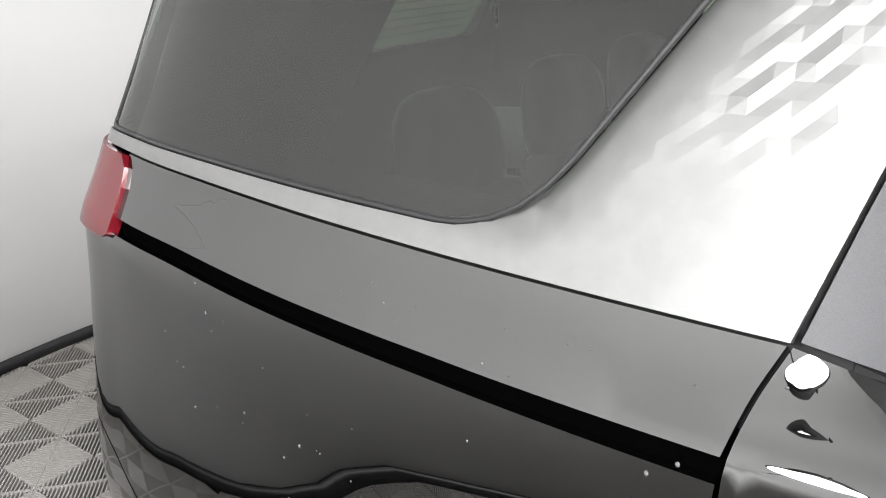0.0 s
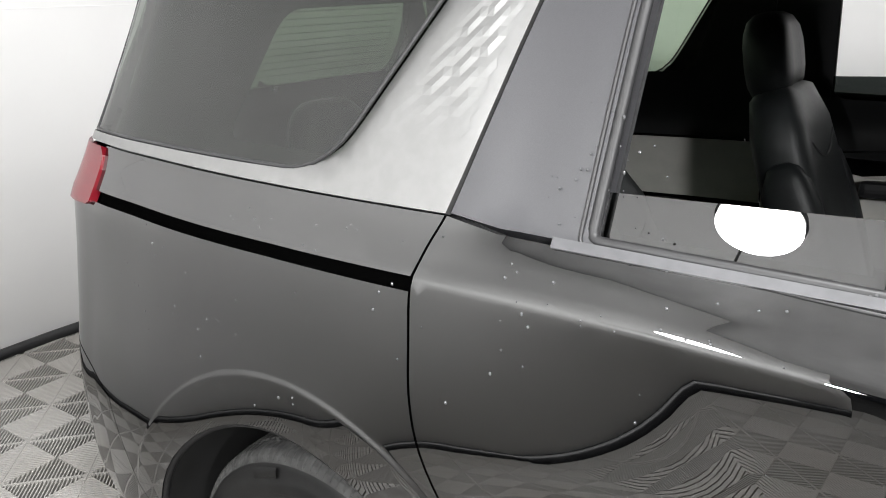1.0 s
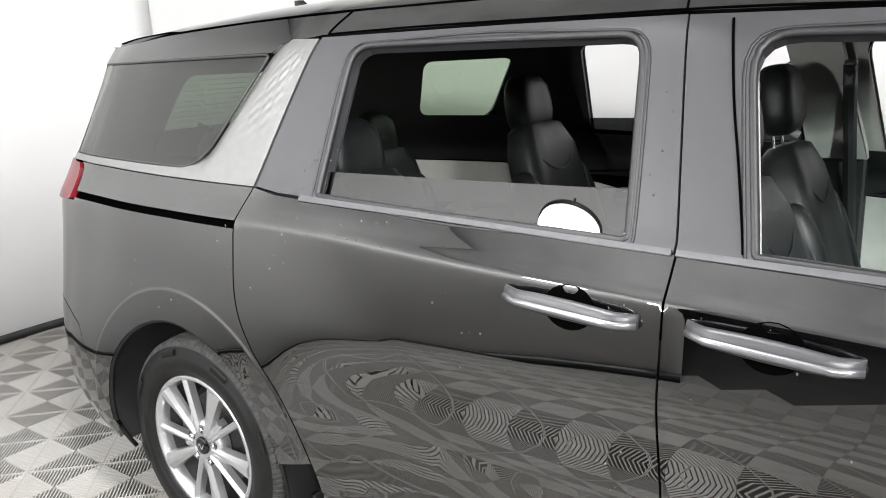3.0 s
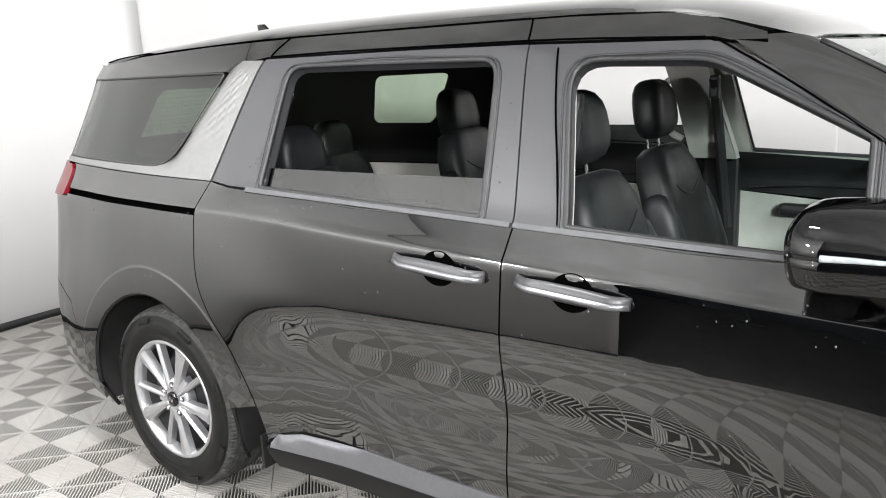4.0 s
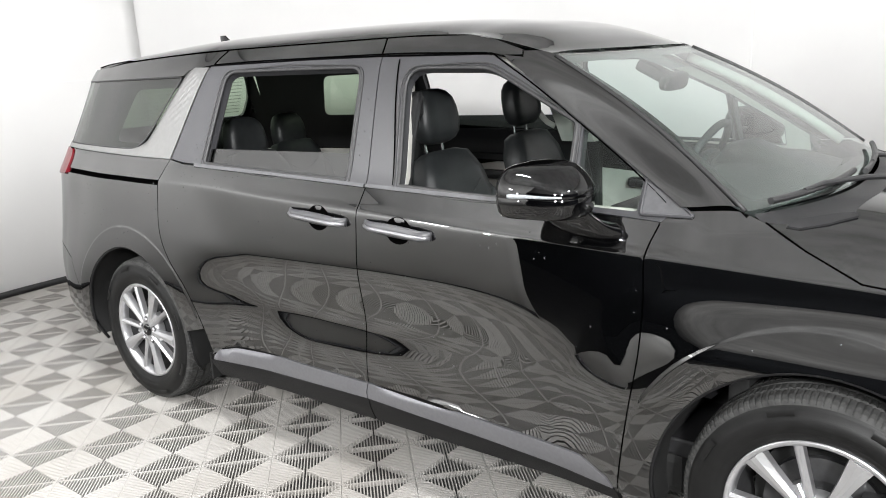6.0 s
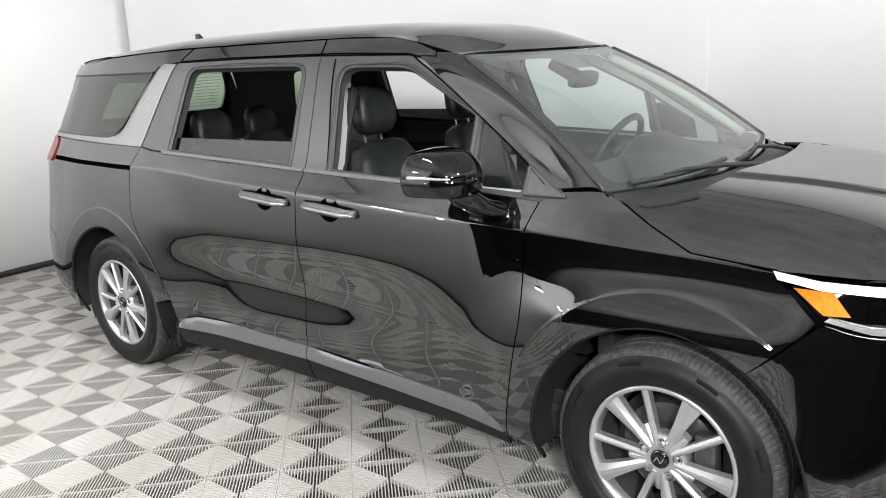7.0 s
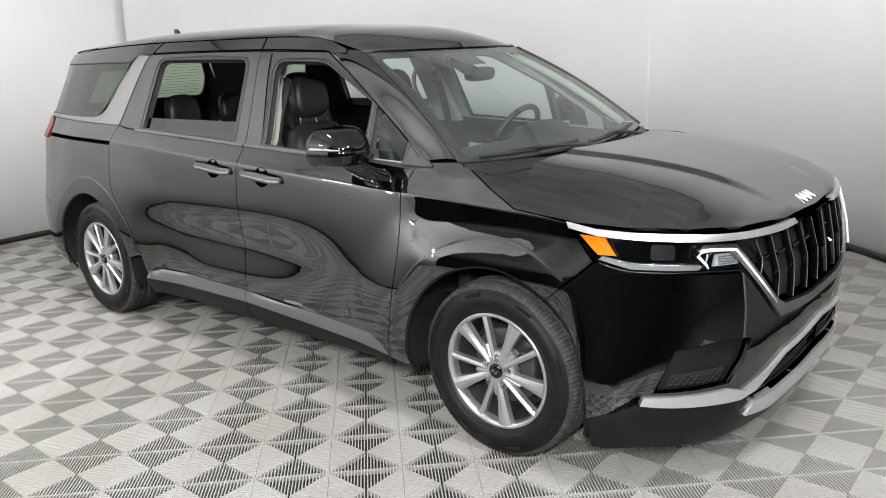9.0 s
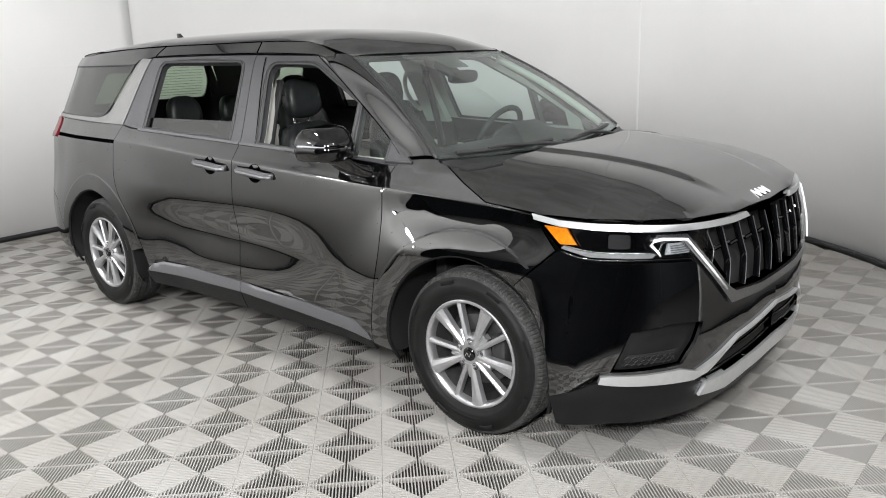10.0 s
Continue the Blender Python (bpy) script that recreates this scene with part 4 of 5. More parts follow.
    for k, y in enumerate((0.065, 0.195, 0.325, 0.45, 0.55)):
        s0 = s_at_front_y(y)
        z0, z1 = (0.685, 0.93) if k < 4 else (0.80, 0.925)
        bm = bmesh.new()
        pts = [F(s0 - 0.018 * abs(t - 0.45) * 2 + 0.012, z0 + (z1 - z0) * t, -0.004 - 0.012 * abs(t - 0.5)) for t in (0, 0.2, 0.42, 0.5, 0.75, 1.0)]
        tube(bm, pts, 0.013, 8)
        bar = part("grille_slat", bm, GLOSS_BLACK, grille)
        bm = bmesh.new()
        tube(bm, [p + Vector((0.012, 0, 0)) for p in pts], 0.0022, 6)
        part("slat_edge", bm, GREY_TRIM, grille, "thin bright slat edge")
        bm = bmesh.new()
        tube(bm, [F(s0 - 0.06, 0.85, -0.02), F(s0, 0.86, -0.012), F(s0 + 0.06, 0.86, -0.02)], 0.008, 6)
        part("grille_slat", bm, GLOSS_BLACK, grille)
    # handles
    for hx in (-0.228, 0.168):
        hz = 1.048 if hx < 0 else 1.034
        handle = new("door_handle")
        handle.parent = van
        tagged(handle, "satin black door handle with a grey face")
        ss = s_at_x(hx)
        bm = bmesh.new()
        rows = []
        for i in range(17):
            u = i / 16
            a = ss + (u - 0.5) * 0.30
            lift = 0.036 * min(1, math.sin(math.pi * (0.06 + 0.88 * u)) * 1.9)
            hh = 0.016 + 0.006 * math.sin(math.pi * u)
            zz = hz + 0.010 - 0.020 * u
            ring = [F(a, zz + hh * math.sin(w) * 1.0, lift - 0.010 + 0.011 * math.cos(w)) for w in np.linspace(0, 2 * math.pi, 10, endpoint=False)]
            rows.append([bm.verts.new(p) for p in ring])
        for a, b in zip(rows, rows[1:]):
            for k in range(10):
                bm.faces.new((a[k], a[(k + 1) % 10], b[(k + 1) % 10], b[k]))
        bm.faces.new(rows[0][::-1])
        bm.faces.new(rows[-1])
        part("grip", bm, SATIN_TRIM, handle, smooth=True)
        bm = bmesh.new()
        tube(bm, [F(ss + (u - 0.5) * 0.296, hz + 0.010 - 0.020 * u - 0.006, 0.036 * min(1, math.sin(math.pi * (0.06 + 0.88 * u)) * 1.9) - 0.0025) for u in np.linspace(0.0, 1, 15)], 0.0085, 12)
        part("satin_edge", bm, HANDLE_GREY, handle, "satin grey handle face", smooth=True)
        # no hollow here: a flat black ellipse paints the recess's shade
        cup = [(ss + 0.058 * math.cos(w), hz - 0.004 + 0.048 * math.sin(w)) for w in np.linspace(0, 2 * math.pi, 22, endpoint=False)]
        skin("cup_shadow", [cup], F, RECESS, handle, "flat black patch painted for the finger recess's shade", off=0.001, depth=0, step=0.02, flip=flip)
    # door mirror
    mir = new("door_mirror")
    mir.parent = van
    tagged(mir, "glossy black door mirror with a slim indicator")
    C = Vector((0.80, side * 0.99, 1.228))
    bm = bmesh.new()
    rows = []
    levels = [(-0.078, 0.55), (-0.077, 0.80), (-0.072, 0.90), (-0.060, 0.955), (-0.035, 0.99), (-0.016, 1.0), (-0.014, 0.985), (-0.012, 1.0)]
    levels += [(-0.012 + 0.086 * u, 1 - 0.36 * u ** 2.4) for u in np.linspace(0.08, 0.9, 9)] + [(0.0685, 0.66), (0.0718, 0.59), (0.0742, 0.49), (0.0758, 0.35), (0.0765, 0.15)]
    for z, scale in levels:
        ring = []
        for a in np.linspace(0, 2 * math.pi, 40, endpoint=False):
            c, sn = math.cos(a), math.sin(a)
            n = (abs(c) ** 3 + abs(sn) ** 3) ** (-1 / 3)
            x, y = c * n * 0.136 * scale, sn * n * 0.104 * scale
            ring.append(bm.verts.new(C + Vector((x - 0.10 * max(0, y) - 0.30 * max(0, z) * (1 + 2.2 * x), side * (y - 0.18 * max(0, z)), z - 0.05 * max(0, -x) - 0.9 * max(0, z) * max(0, y + 0.04)))))
        rows.append(ring)
    for a, b in zip(rows, rows[1:]):
        for k in range(40):
            bm.faces.new((a[k], a[(k + 1) % 40], b[(k + 1) % 40], b[k]))
    bm.faces.new(rows[0][::-1])
    bm.faces.new(rows[-1])
    part("housing", bm, GLOSS_BLACK, mir, smooth=True)
    bm = bmesh.new()
    rim = []
    for a in np.linspace(0.8, 1.95, 20):
        n = (abs(math.cos(a)) ** 3 + abs(math.sin(a)) ** 3) ** (-1 / 3)
        x, y = math.cos(a) * n * 0.137, math.sin(a) * n * 0.105
        rim.append(C + Vector((x - 0.10 * y, side * y, -0.008 - 0.05 * max(0, -x))))
    tube(bm, rim, lambda u: 0.003 + 0.004 * u, 8)
    part("indicator", bm, CLEAR_LENS, mir, "thin clear indicator strip", smooth=True)
    bm = bmesh.new()
    rows = []
    for u in np.linspace(0, 1, 9):
        a, b = C + Vector((0.035, side * -0.02, -0.066)), Vector((0.915, side * 0.872, 1.085))
        mid = a.lerp(b, u) + Vector((0.0, 0.0, -0.012 * math.sin(math.pi * u)))
        wide, thick = 0.085 - 0.010 * u, 0.024 + 0.012 * u
        rows.append([bm.verts.new(mid + Vector((wide * math.cos(w) * abs(math.cos(w)) ** -0.3 if abs(math.cos(w)) > 0.01 else 0.0, 0, thick * math.sin(w)))) for w in np.linspace(0, 2 * math.pi, 20, endpoint=False)])
    for a, b in zip(rows, rows[1:]):
        for k in range(20):
            bm.faces.new((a[k], a[(k + 1) % 20], b[(k + 1) % 20], b[k]))
    bm.faces.new(rows[0][::-1])
    bm.faces.new(rows[-1])
    part("arm", bm, GLOSS_BLACK, mir, smooth=True)
    bm = bmesh.new()
    box(bm, C + Vector((-0.09, 0, -0.01)), (0.01, 0.14, 0.09), 0.004)
    part("mirror_glass", bm, CHROME, mir, "mirror glass")

# badge on the bonnet: plain slanted strokes
badge = new("bonnet_badge")
badge.parent = van
for k, (y, tilt) in enumerate(((-0.058, 0.0), (-0.036, -0.75), (-0.012, 0.25), (0.012, -0.5), (0.036, 0.5), (0.056, -0.35))):
    bm = bmesh.new()
    p = bonnet_point(2.40, y)
    nrm = Vector((0.36, 0, 0.93))
    rot = nrm.to_track_quat("Z", "Y").to_matrix() @ Matrix.Rotation(tilt + math.pi / 2, 3, "Z")
    box(bm, p + nrm * 0.003, (0.05, 0.010, 0.005), 0.001, rot)
    part("stroke", bm, BADGE_WHITE, badge)

# wipers, cowl and roof fin
bm = bmesh.new()
rows = []
for i in range(31):
    y = -0.79 + 1.58 * i / 30
    u = abs(y) / 0.83
    a = shield_point(y / 0.83, 0.0) + Vector((0.015, 0, -0.008))
    xb = float(np.interp(abs(y), (0, 0.2, 0.42, 0.65, 0.71, 0.755, 0.8), (1.608, 1.598, 1.565, 1.53, 1.48, 1.41, 1.36)))
    b = Vector((xb + 0.02, y, bonnet_point(xb + 0.02, max(-0.78, min(0.78, y))).z - 0.014))
    mid = (a + b) / 2 + Vector((0, 0, -0.016))
    rows.append([bm.verts.new(p) for p in (a, mid, b)])
for a, b in zip(rows, rows[1:]):
    for k in range(2):
        bm.faces.new((a[k], a[k + 1], b[k + 1], b[k]))
part("cowl_panel", bm, CABIN_BLACK, van, smooth=True)
for side in (-1, 1):
    corner = [(1.40, 0.775), (1.415, 0.735), (1.50, 0.665), (1.60, 0.63), (1.635, 0.66), (1.54, 0.725), (1.46, 0.765)] if side > 0 else [(1.40, -0.775), (1.415, -0.735), (1.50, -0.665), (1.535, -0.645), (1.548, -0.662), (1.49, -0.72), (1.43, -0.765)]
    skin("cowl_corner", [corner], bonnet_point, CABIN_BLACK, van, "black plastic cowl end piece", off=0.006, depth=0.012, step=0.03)
for y0, y1, pivot in ((-0.72, -0.10, (1.57, -0.06, 1.160)), (-0.02, 0.56, (1.50, 0.50, 1.140))):
    wiper = new("wiper")
    wiper.parent = van
    pts = []
    for i in range(12):
        u = i / 11
        y = y0 + (y1 - y0) * u
        p = shield_point(y / 0.83, 0.005 + 0.025 * u) + Vector((0.014, 0, 0.018))
        pts.append(p)
    bm = bmesh.new()
    tube(bm, pts, 0.010, 8)
    part("blade", bm, SEAL, wiper)
    bm = bmesh.new()
    end = Vector(pivot)
    tube(bm, [end + Vector((0, 0, -0.03)), end, end * 0.5 + pts[5] * 0.5 + Vector((0, 0, 0.012)), pts[5] + Vector((0.006, 0, 0.012)), pts[3] + Vector((0.002, 0, 0.008))], lambda u: 0.012 - 0.006 * u, 8)
    part("wiper_arm", bm, SEAL, wiper)
bm = bmesh.new()
rows = []
for i in range(8):
    u = i / 7
    p = roof_point(-1.82, 0)
    ring = [p + Vector((0.06 - 0.14 * k / 5 - 0.09 * u * (1 - k / 5), (0.016 * (1 - u) + 0.003) * math.sin(math.pi * k / 5) * sgn, 0.068 * u - 0.004)) for sgn in (1, -1) for k in (range(6) if sgn > 0 else range(5, -1, -1))]
    rows.append([bm.verts.new(q) for q in ring])
for a, b in zip(rows, rows[1:]):
    for k in range(12):
        bm.faces.new((a[k], a[(k + 1) % 12], b[(k + 1) % 12], b[k]))
bm.faces.new(rows[-1])
part("roof_fin", bm, GLOSS_BLACK, van, "small roof aerial fin", smooth=True)

# tail gate
D_REAR = -2.38 - S_REAR
T = lambda s, z, out=0.0: shell_point(abs(s - S_REAR) + S_REAR, z, out, -1 if s > S_REAR else 1)
w_gate = [(S_REAR - 0.70, 0.74), (S_REAR + 0.70, 0.74), (S_REAR + 0.74, 1.09), (S_REAR + 0.67, 1.605), (S_REAR - 0.67, 1.605), (S_REAR - 0.74, 1.09)]
w_open = rounded([(S_REAR - 0.63, 1.285), (S_REAR + 0.63, 1.285), (S_REAR + 0.675, 1.42), (S_REAR + 0.645, 1.568), (S_REAR - 0.645, 1.568), (S_REAR - 0.675, 1.42)], 0.05)
skin("tail_gate", [w_gate, w_open], T, PAINT, van, "glossy black tail gate", depth=0.03)
skin("tail_gate_trim", [[(S_REAR - D_REAR, 0.9), (S_REAR + D_REAR, 0.9), (S_REAR + D_REAR, 1.62), (S_REAR - D_REAR, 1.62)], w_open], T, CABIN_BLACK, van, "black inner tail gate trim", off=-0.05, depth=0)
rear_pane = skin("rear_window", [w_open], T, PRIVACY_GLASS, van, "tinted rear window", off=-0.004, depth=0)
for k in range(11):
    bm = bmesh.new()
    tube(bm, [T(S_REAR - 0.59 + 1.18 * i / 12, 1.315 + k * 0.022, -0.008) for i in range(13)], 0.0012, 4)
    part("heater_wire", bm, SEAL, rear_pane)


# ---- wheels ----
def spoke(bm, ang, r0, r1, w0, w1, y0, y1, skew):
    """A tapered bar from the hub to the rim, with a raised ridge."""
    rows = []
    for i in range(7):
        u = i / 6
        r, w = r0 + (r1 - r0) * u, w0 + (w1 - w0) * u ** 1.7
        y = y0 + (y1 - y0) * u ** 1.6
        a = ang + skew * u
        c, s = math.cos(a), math.sin(a)
        pts = [(-w, 0.026), (-w * 0.9, 0.002), (-w * 0.25, -0.006), (w * 0.25, -0.006), (w * 0.9, 0.002), (w, 0.026)]
        rows.append([bm.verts.new((r * c - q * s, y + dy, r * s + q * c)) for q, dy in pts])
    for a, b in zip(rows, rows[1:]):
        for k in range(6):
            bm.faces.new((a[k], a[(k + 1) % 6], b[(k + 1) % 6], b[k]))
    bm.faces.new(rows[0])
    bm.faces.new(rows[-1][::-1])


def wheel(wx, side, phase):
    m = Matrix.Translation((wx, side * 0.818, 0.364)) @ (Matrix.Identity(4) if side < 0 else Matrix.Rotation(math.pi, 4, "Z"))
    hub = new("wheel")
    hub.parent = van
    hub.matrix_basis = m
    tagged(hub, "silver alloy wheel with five split spokes and a black tyre")
    bm = bmesh.new()
    lathe(bm, [(0.235, -0.092), (0.241, -0.105), (0.252, -0.112), (0.264, -0.1165), (0.266, -0.1185), (0.285, -0.1200), (0.308, -0.1185), (0.310, -0.1165), (0.328, -0.113), (0.344, -0.104), (0.347, -0.098), (0.347, 0.098), (0.33, 0.113), (0.28, 0.12), (0.25, 0.11), (0.235, 0.092)], 96)
    part("tyre", bm, RUBBER, hub, "black tyre sidewall", smooth=True)
    # tread: ribs with cross cuts
    bm = bmesh.new()
    n = 512
    prof = [(0.338, -0.1085), (0.352, -0.100), (0.3595, -0.088), (0.3628, -0.064), (0.3635, -0.062), (0.354, -0.0605), (0.354, -0.0535), (0.3645, -0.052), (0.366, -0.022), (0.3565, -0.0205), (0.3565, -0.0135), (0.366, -0.012), (0.366, 0.012), (0.3565, 0.0135), (0.3565, 0.0205), (0.366, 0.022), (0.3645, 0.052), (0.354, 0.0535), (0.354, 0.0605), (0.3635, 0.062), (0.3595, 0.088), (0.352, 0.100), (0.338, 0.1085)]
    rings = []
    for k in range(n):
        ring = []
        for i, (r, y) in enumerate(prof):
            cut = (k % 4 == 0 and abs(y) > 0.061 and r > 0.34) or (k % 4 == 2 and 0.02 < abs(y) < 0.053 and r > 0.36)
            a = 2 * math.pi * (k + (0.5 if abs(y) < 0.06 else 0) + 4 * abs(y)) / n
            q = r - (0.0035 if cut else 0)
            ring.append(bm.verts.new((q * math.cos(a), y, q * math.sin(a))))
        rings.append(ring)
    for k in range(n):
        a, b = rings[k], rings[(k + 1) % n]
        for i in range(len(prof) - 1):
            bm.faces.new((a[i], a[i + 1], b[i + 1], b[i]))
    part("tread", bm, TREAD, hub, "grey worn tyre tread")
    # raised sidewall blocks and plain lettering bars
    for a0, a1, r in [(k * 0.785 + 0.2, k * 0.785 + 0.42, 0.322) for k in range(8)] + [(1.2, 1.85, 0.288), (4.3, 4.95, 0.288)]:
        bm = bmesh.new()
        k = 10
        rows = []
        for i in range(k + 1):
            a = a0 + (a1 - a0) * i / k
            rows.append([bm.verts.new((q * math.cos(a), yy, q * math.sin(a))) for q, yy in ((r - 0.011, -0.1185), (r - 0.009, -0.1212), (r + 0.007, -0.1185), (r + 0.011, -0.1150))])
        for p, q in zip(rows, rows[1:]):
            for i in range(3):
                bm.faces.new((p[i], p[i + 1], q[i + 1], q[i]))
        part("sidewall_block", bm, RUBBER, hub, smooth=True)
    # rim with its barrel
    bm = bmesh.new()
    lathe(bm, [(0.235, -0.090), (0.2405, -0.103), (0.239, -0.1075), (0.233, -0.1085), (0.226, -0.105), (0.222, -0.096), (0.219, -0.085), (0.217, -0.065)], 80)
    rim = part("rim", bm, ALLOY, hub, "silver alloy rim", smooth=True)
    # barrel split off in the dark colour, so the spoke gaps look shaded
    bm = bmesh.new()
    lathe(bm, [(0.2175, -0.066), (0.213, -0.04), (0.206, 0.0), (0.206, 0.06), (0.215, 0.09), (0.235, 0.092)], 64)
    part("rim_barrel", bm, ALLOY_DARK, hub, "inner rim, darkened for the shade behind the spokes", smooth=True)
    for k in range(5):
        base = phase + k * 2 * math.pi / 5
        for d in (-1, 1):
            bm = bmesh.new()
            spoke(bm, base + d * 0.28, 0.046, 0.225, 0.015 if d > 0 else 0.012, 0.035 if d > 0 else 0.013, -0.098, -0.104 if d > 0 else -0.096, 0)
            part("spoke", bm, ALLOY, hub)
        bm = bmesh.new()
        spoke(bm, base, 0.045, 0.112, 0.020, 0.014, -0.094, -0.080, 0)
        part("spoke_web", bm, ALLOY, hub)
    bm = bmesh.new()
    lathe(bm, [(0.0, -0.094), (0.030, -0.096), (0.052, -0.100), (0.074, -0.094), (0.082, -0.080), (0.082, -0.05)], 40)
    part("hub_disc", bm, ALLOY, hub, smooth=True)
    bm = bmesh.new()
    lathe(bm, [(0.0, -0.108), (0.022, -0.1075), (0.0285, -0.105), (0.030, -0.098)], 32)
    part("hub_cap", bm, GLOSS_BLACK, hub, "black hub cap with plain silver strokes", smooth=True)
    for k in range(3):
        bm = bmesh.new()
        box(bm, (-0.011 + 0.011 * k, -0.1085, 0), (0.0035, 0.002, 0.020), 0.0006, Matrix.Rotation(0.5 if k != 1 else -0.5, 3, "Y"))
        part("stroke", bm, CHROME, hub)
    for k in range(5):
        a = phase + (k + 0.5) * 2 * math.pi / 5
        bm = bmesh.new()
        lathe(bm, [(0.0, -0.108), (0.007, -0.107), (0.0095, -0.102), (0.0095, -0.085)], 6, m=Matrix.Translation((0.057 * math.cos(a), 0, 0.057 * math.sin(a))))
        part("lug_nut", bm, CHROME, hub)
        bm = bmesh.new()
        lathe(bm, [(0.0105, -0.088), (0.0155, -0.0995), (0.0125, -0.1005)], 16, m=Matrix.Translation((0.057 * math.cos(a), 0, 0.057 * math.sin(a))))
        part("lug_seat", bm, ALLOY_DARK, hub, smooth=True)
    # brake disc and caliper
    bm = bmesh.new()
    lathe(bm, [(0.0, -0.045), (0.085, -0.045), (0.09, -0.02), (0.155, -0.02), (0.155, 0.0), (0.0, 0.0)], 48)
    part("brake_disc", bm, ALLOY_DARK, hub, "bare steel brake disc")
    bm = bmesh.new()
    box(bm, (0.125 if wx > 0 else -0.12, -0.035, 0.02), (0.07, 0.06, 0.15), 0.015)
    part("caliper", bm, ALLOY_DARK, hub, "cast grey brake caliper")
    bm = bmesh.new()
    lathe(bm, [(0.0, 0.02), (0.19, 0.02), (0.19, 0.05)], 40)
    part("dust_shield", bm, DARK, hub)
    return hub


for wx, ph in ((1.545, 0.85), (-1.545, 0.87)):
    for side in (-1, 1):
        wheel(wx, side, ph)
        # rolled black edge of the arch
        bm = bmesh.new()
        tube(bm, [flank(side)(s_at_x(px), pz, -0.010) for px, pz in arch(wx, 0.438, 196, -16, 44)], 0.008, 8)
        part("arch_edge", bm, CLADDING, van, "black rolled wheel arch edge", smooth=True)
        # wheel well
        bm = bmesh.new()
        rows = []
        for i in range(25):
            a = math.radians(-12 + 204 * i / 24)
            px, pz = wx + 0.449 * math.cos(a), 0.36 + 0.449 * math.sin(a)
            lip = flank(side)(s_at_x(px), pz, -0.010)
            rows.append([bm.verts.new(lip)] + [bm.verts.new((px, side * y, pz)) for y in (0.8, 0.6, 0.5)])
        for a, b in zip(rows, rows[1:]):
            for k in range(3):
                bm.faces.new((a[k], a[k + 1], b[k + 1], b[k]))
        c = bm.verts.new((wx, side * 0.5, 0.36))
        for a, b in zip(rows, rows[1:]):
            bm.faces.new((a[3], b[3], c))
        part("wheel_well", bm, DARK, van, smooth=True)
        # mud flap edge behind the wheel
        if wx < 0:
            bm = bmesh.new()
            box(bm, (wx + 0.49, side * 0.82, 0.27), (0.012, 0.18, 0.13), 0.004)
            part("mud_guard", bm, DARK, van)

# underbody
bm = bmesh.new()
box(bm, (0.0, 0, 0.33), (2.3, 1.62, 0.14), 0.03)
box(bm, (0.0, 0, 0.36), (4.6, 0.98, 0.16), 0.03)
part("underbody", bm, DARK, van)

# ---- cabin ----
bm = bmesh.new()
box(bm, (-0.6, 0, 0.42), (3.6, 1.6, 0.06), 0.01)
part("cabin_floor", bm, CABIN_BLACK, van, "black cabin carpet")
bm = bmesh.new()
box(bm, (1.30, 0, 0.75), (0.06, 1.6, 0.7), 0.01)
part("bulkhead", bm, DARK, van)
bm = bmesh.new()
box(bm, (1.9, 0, 0.62), (1.0, 0.95, 0.5), 0.05)
part("engine_block", bm, DARK, van)

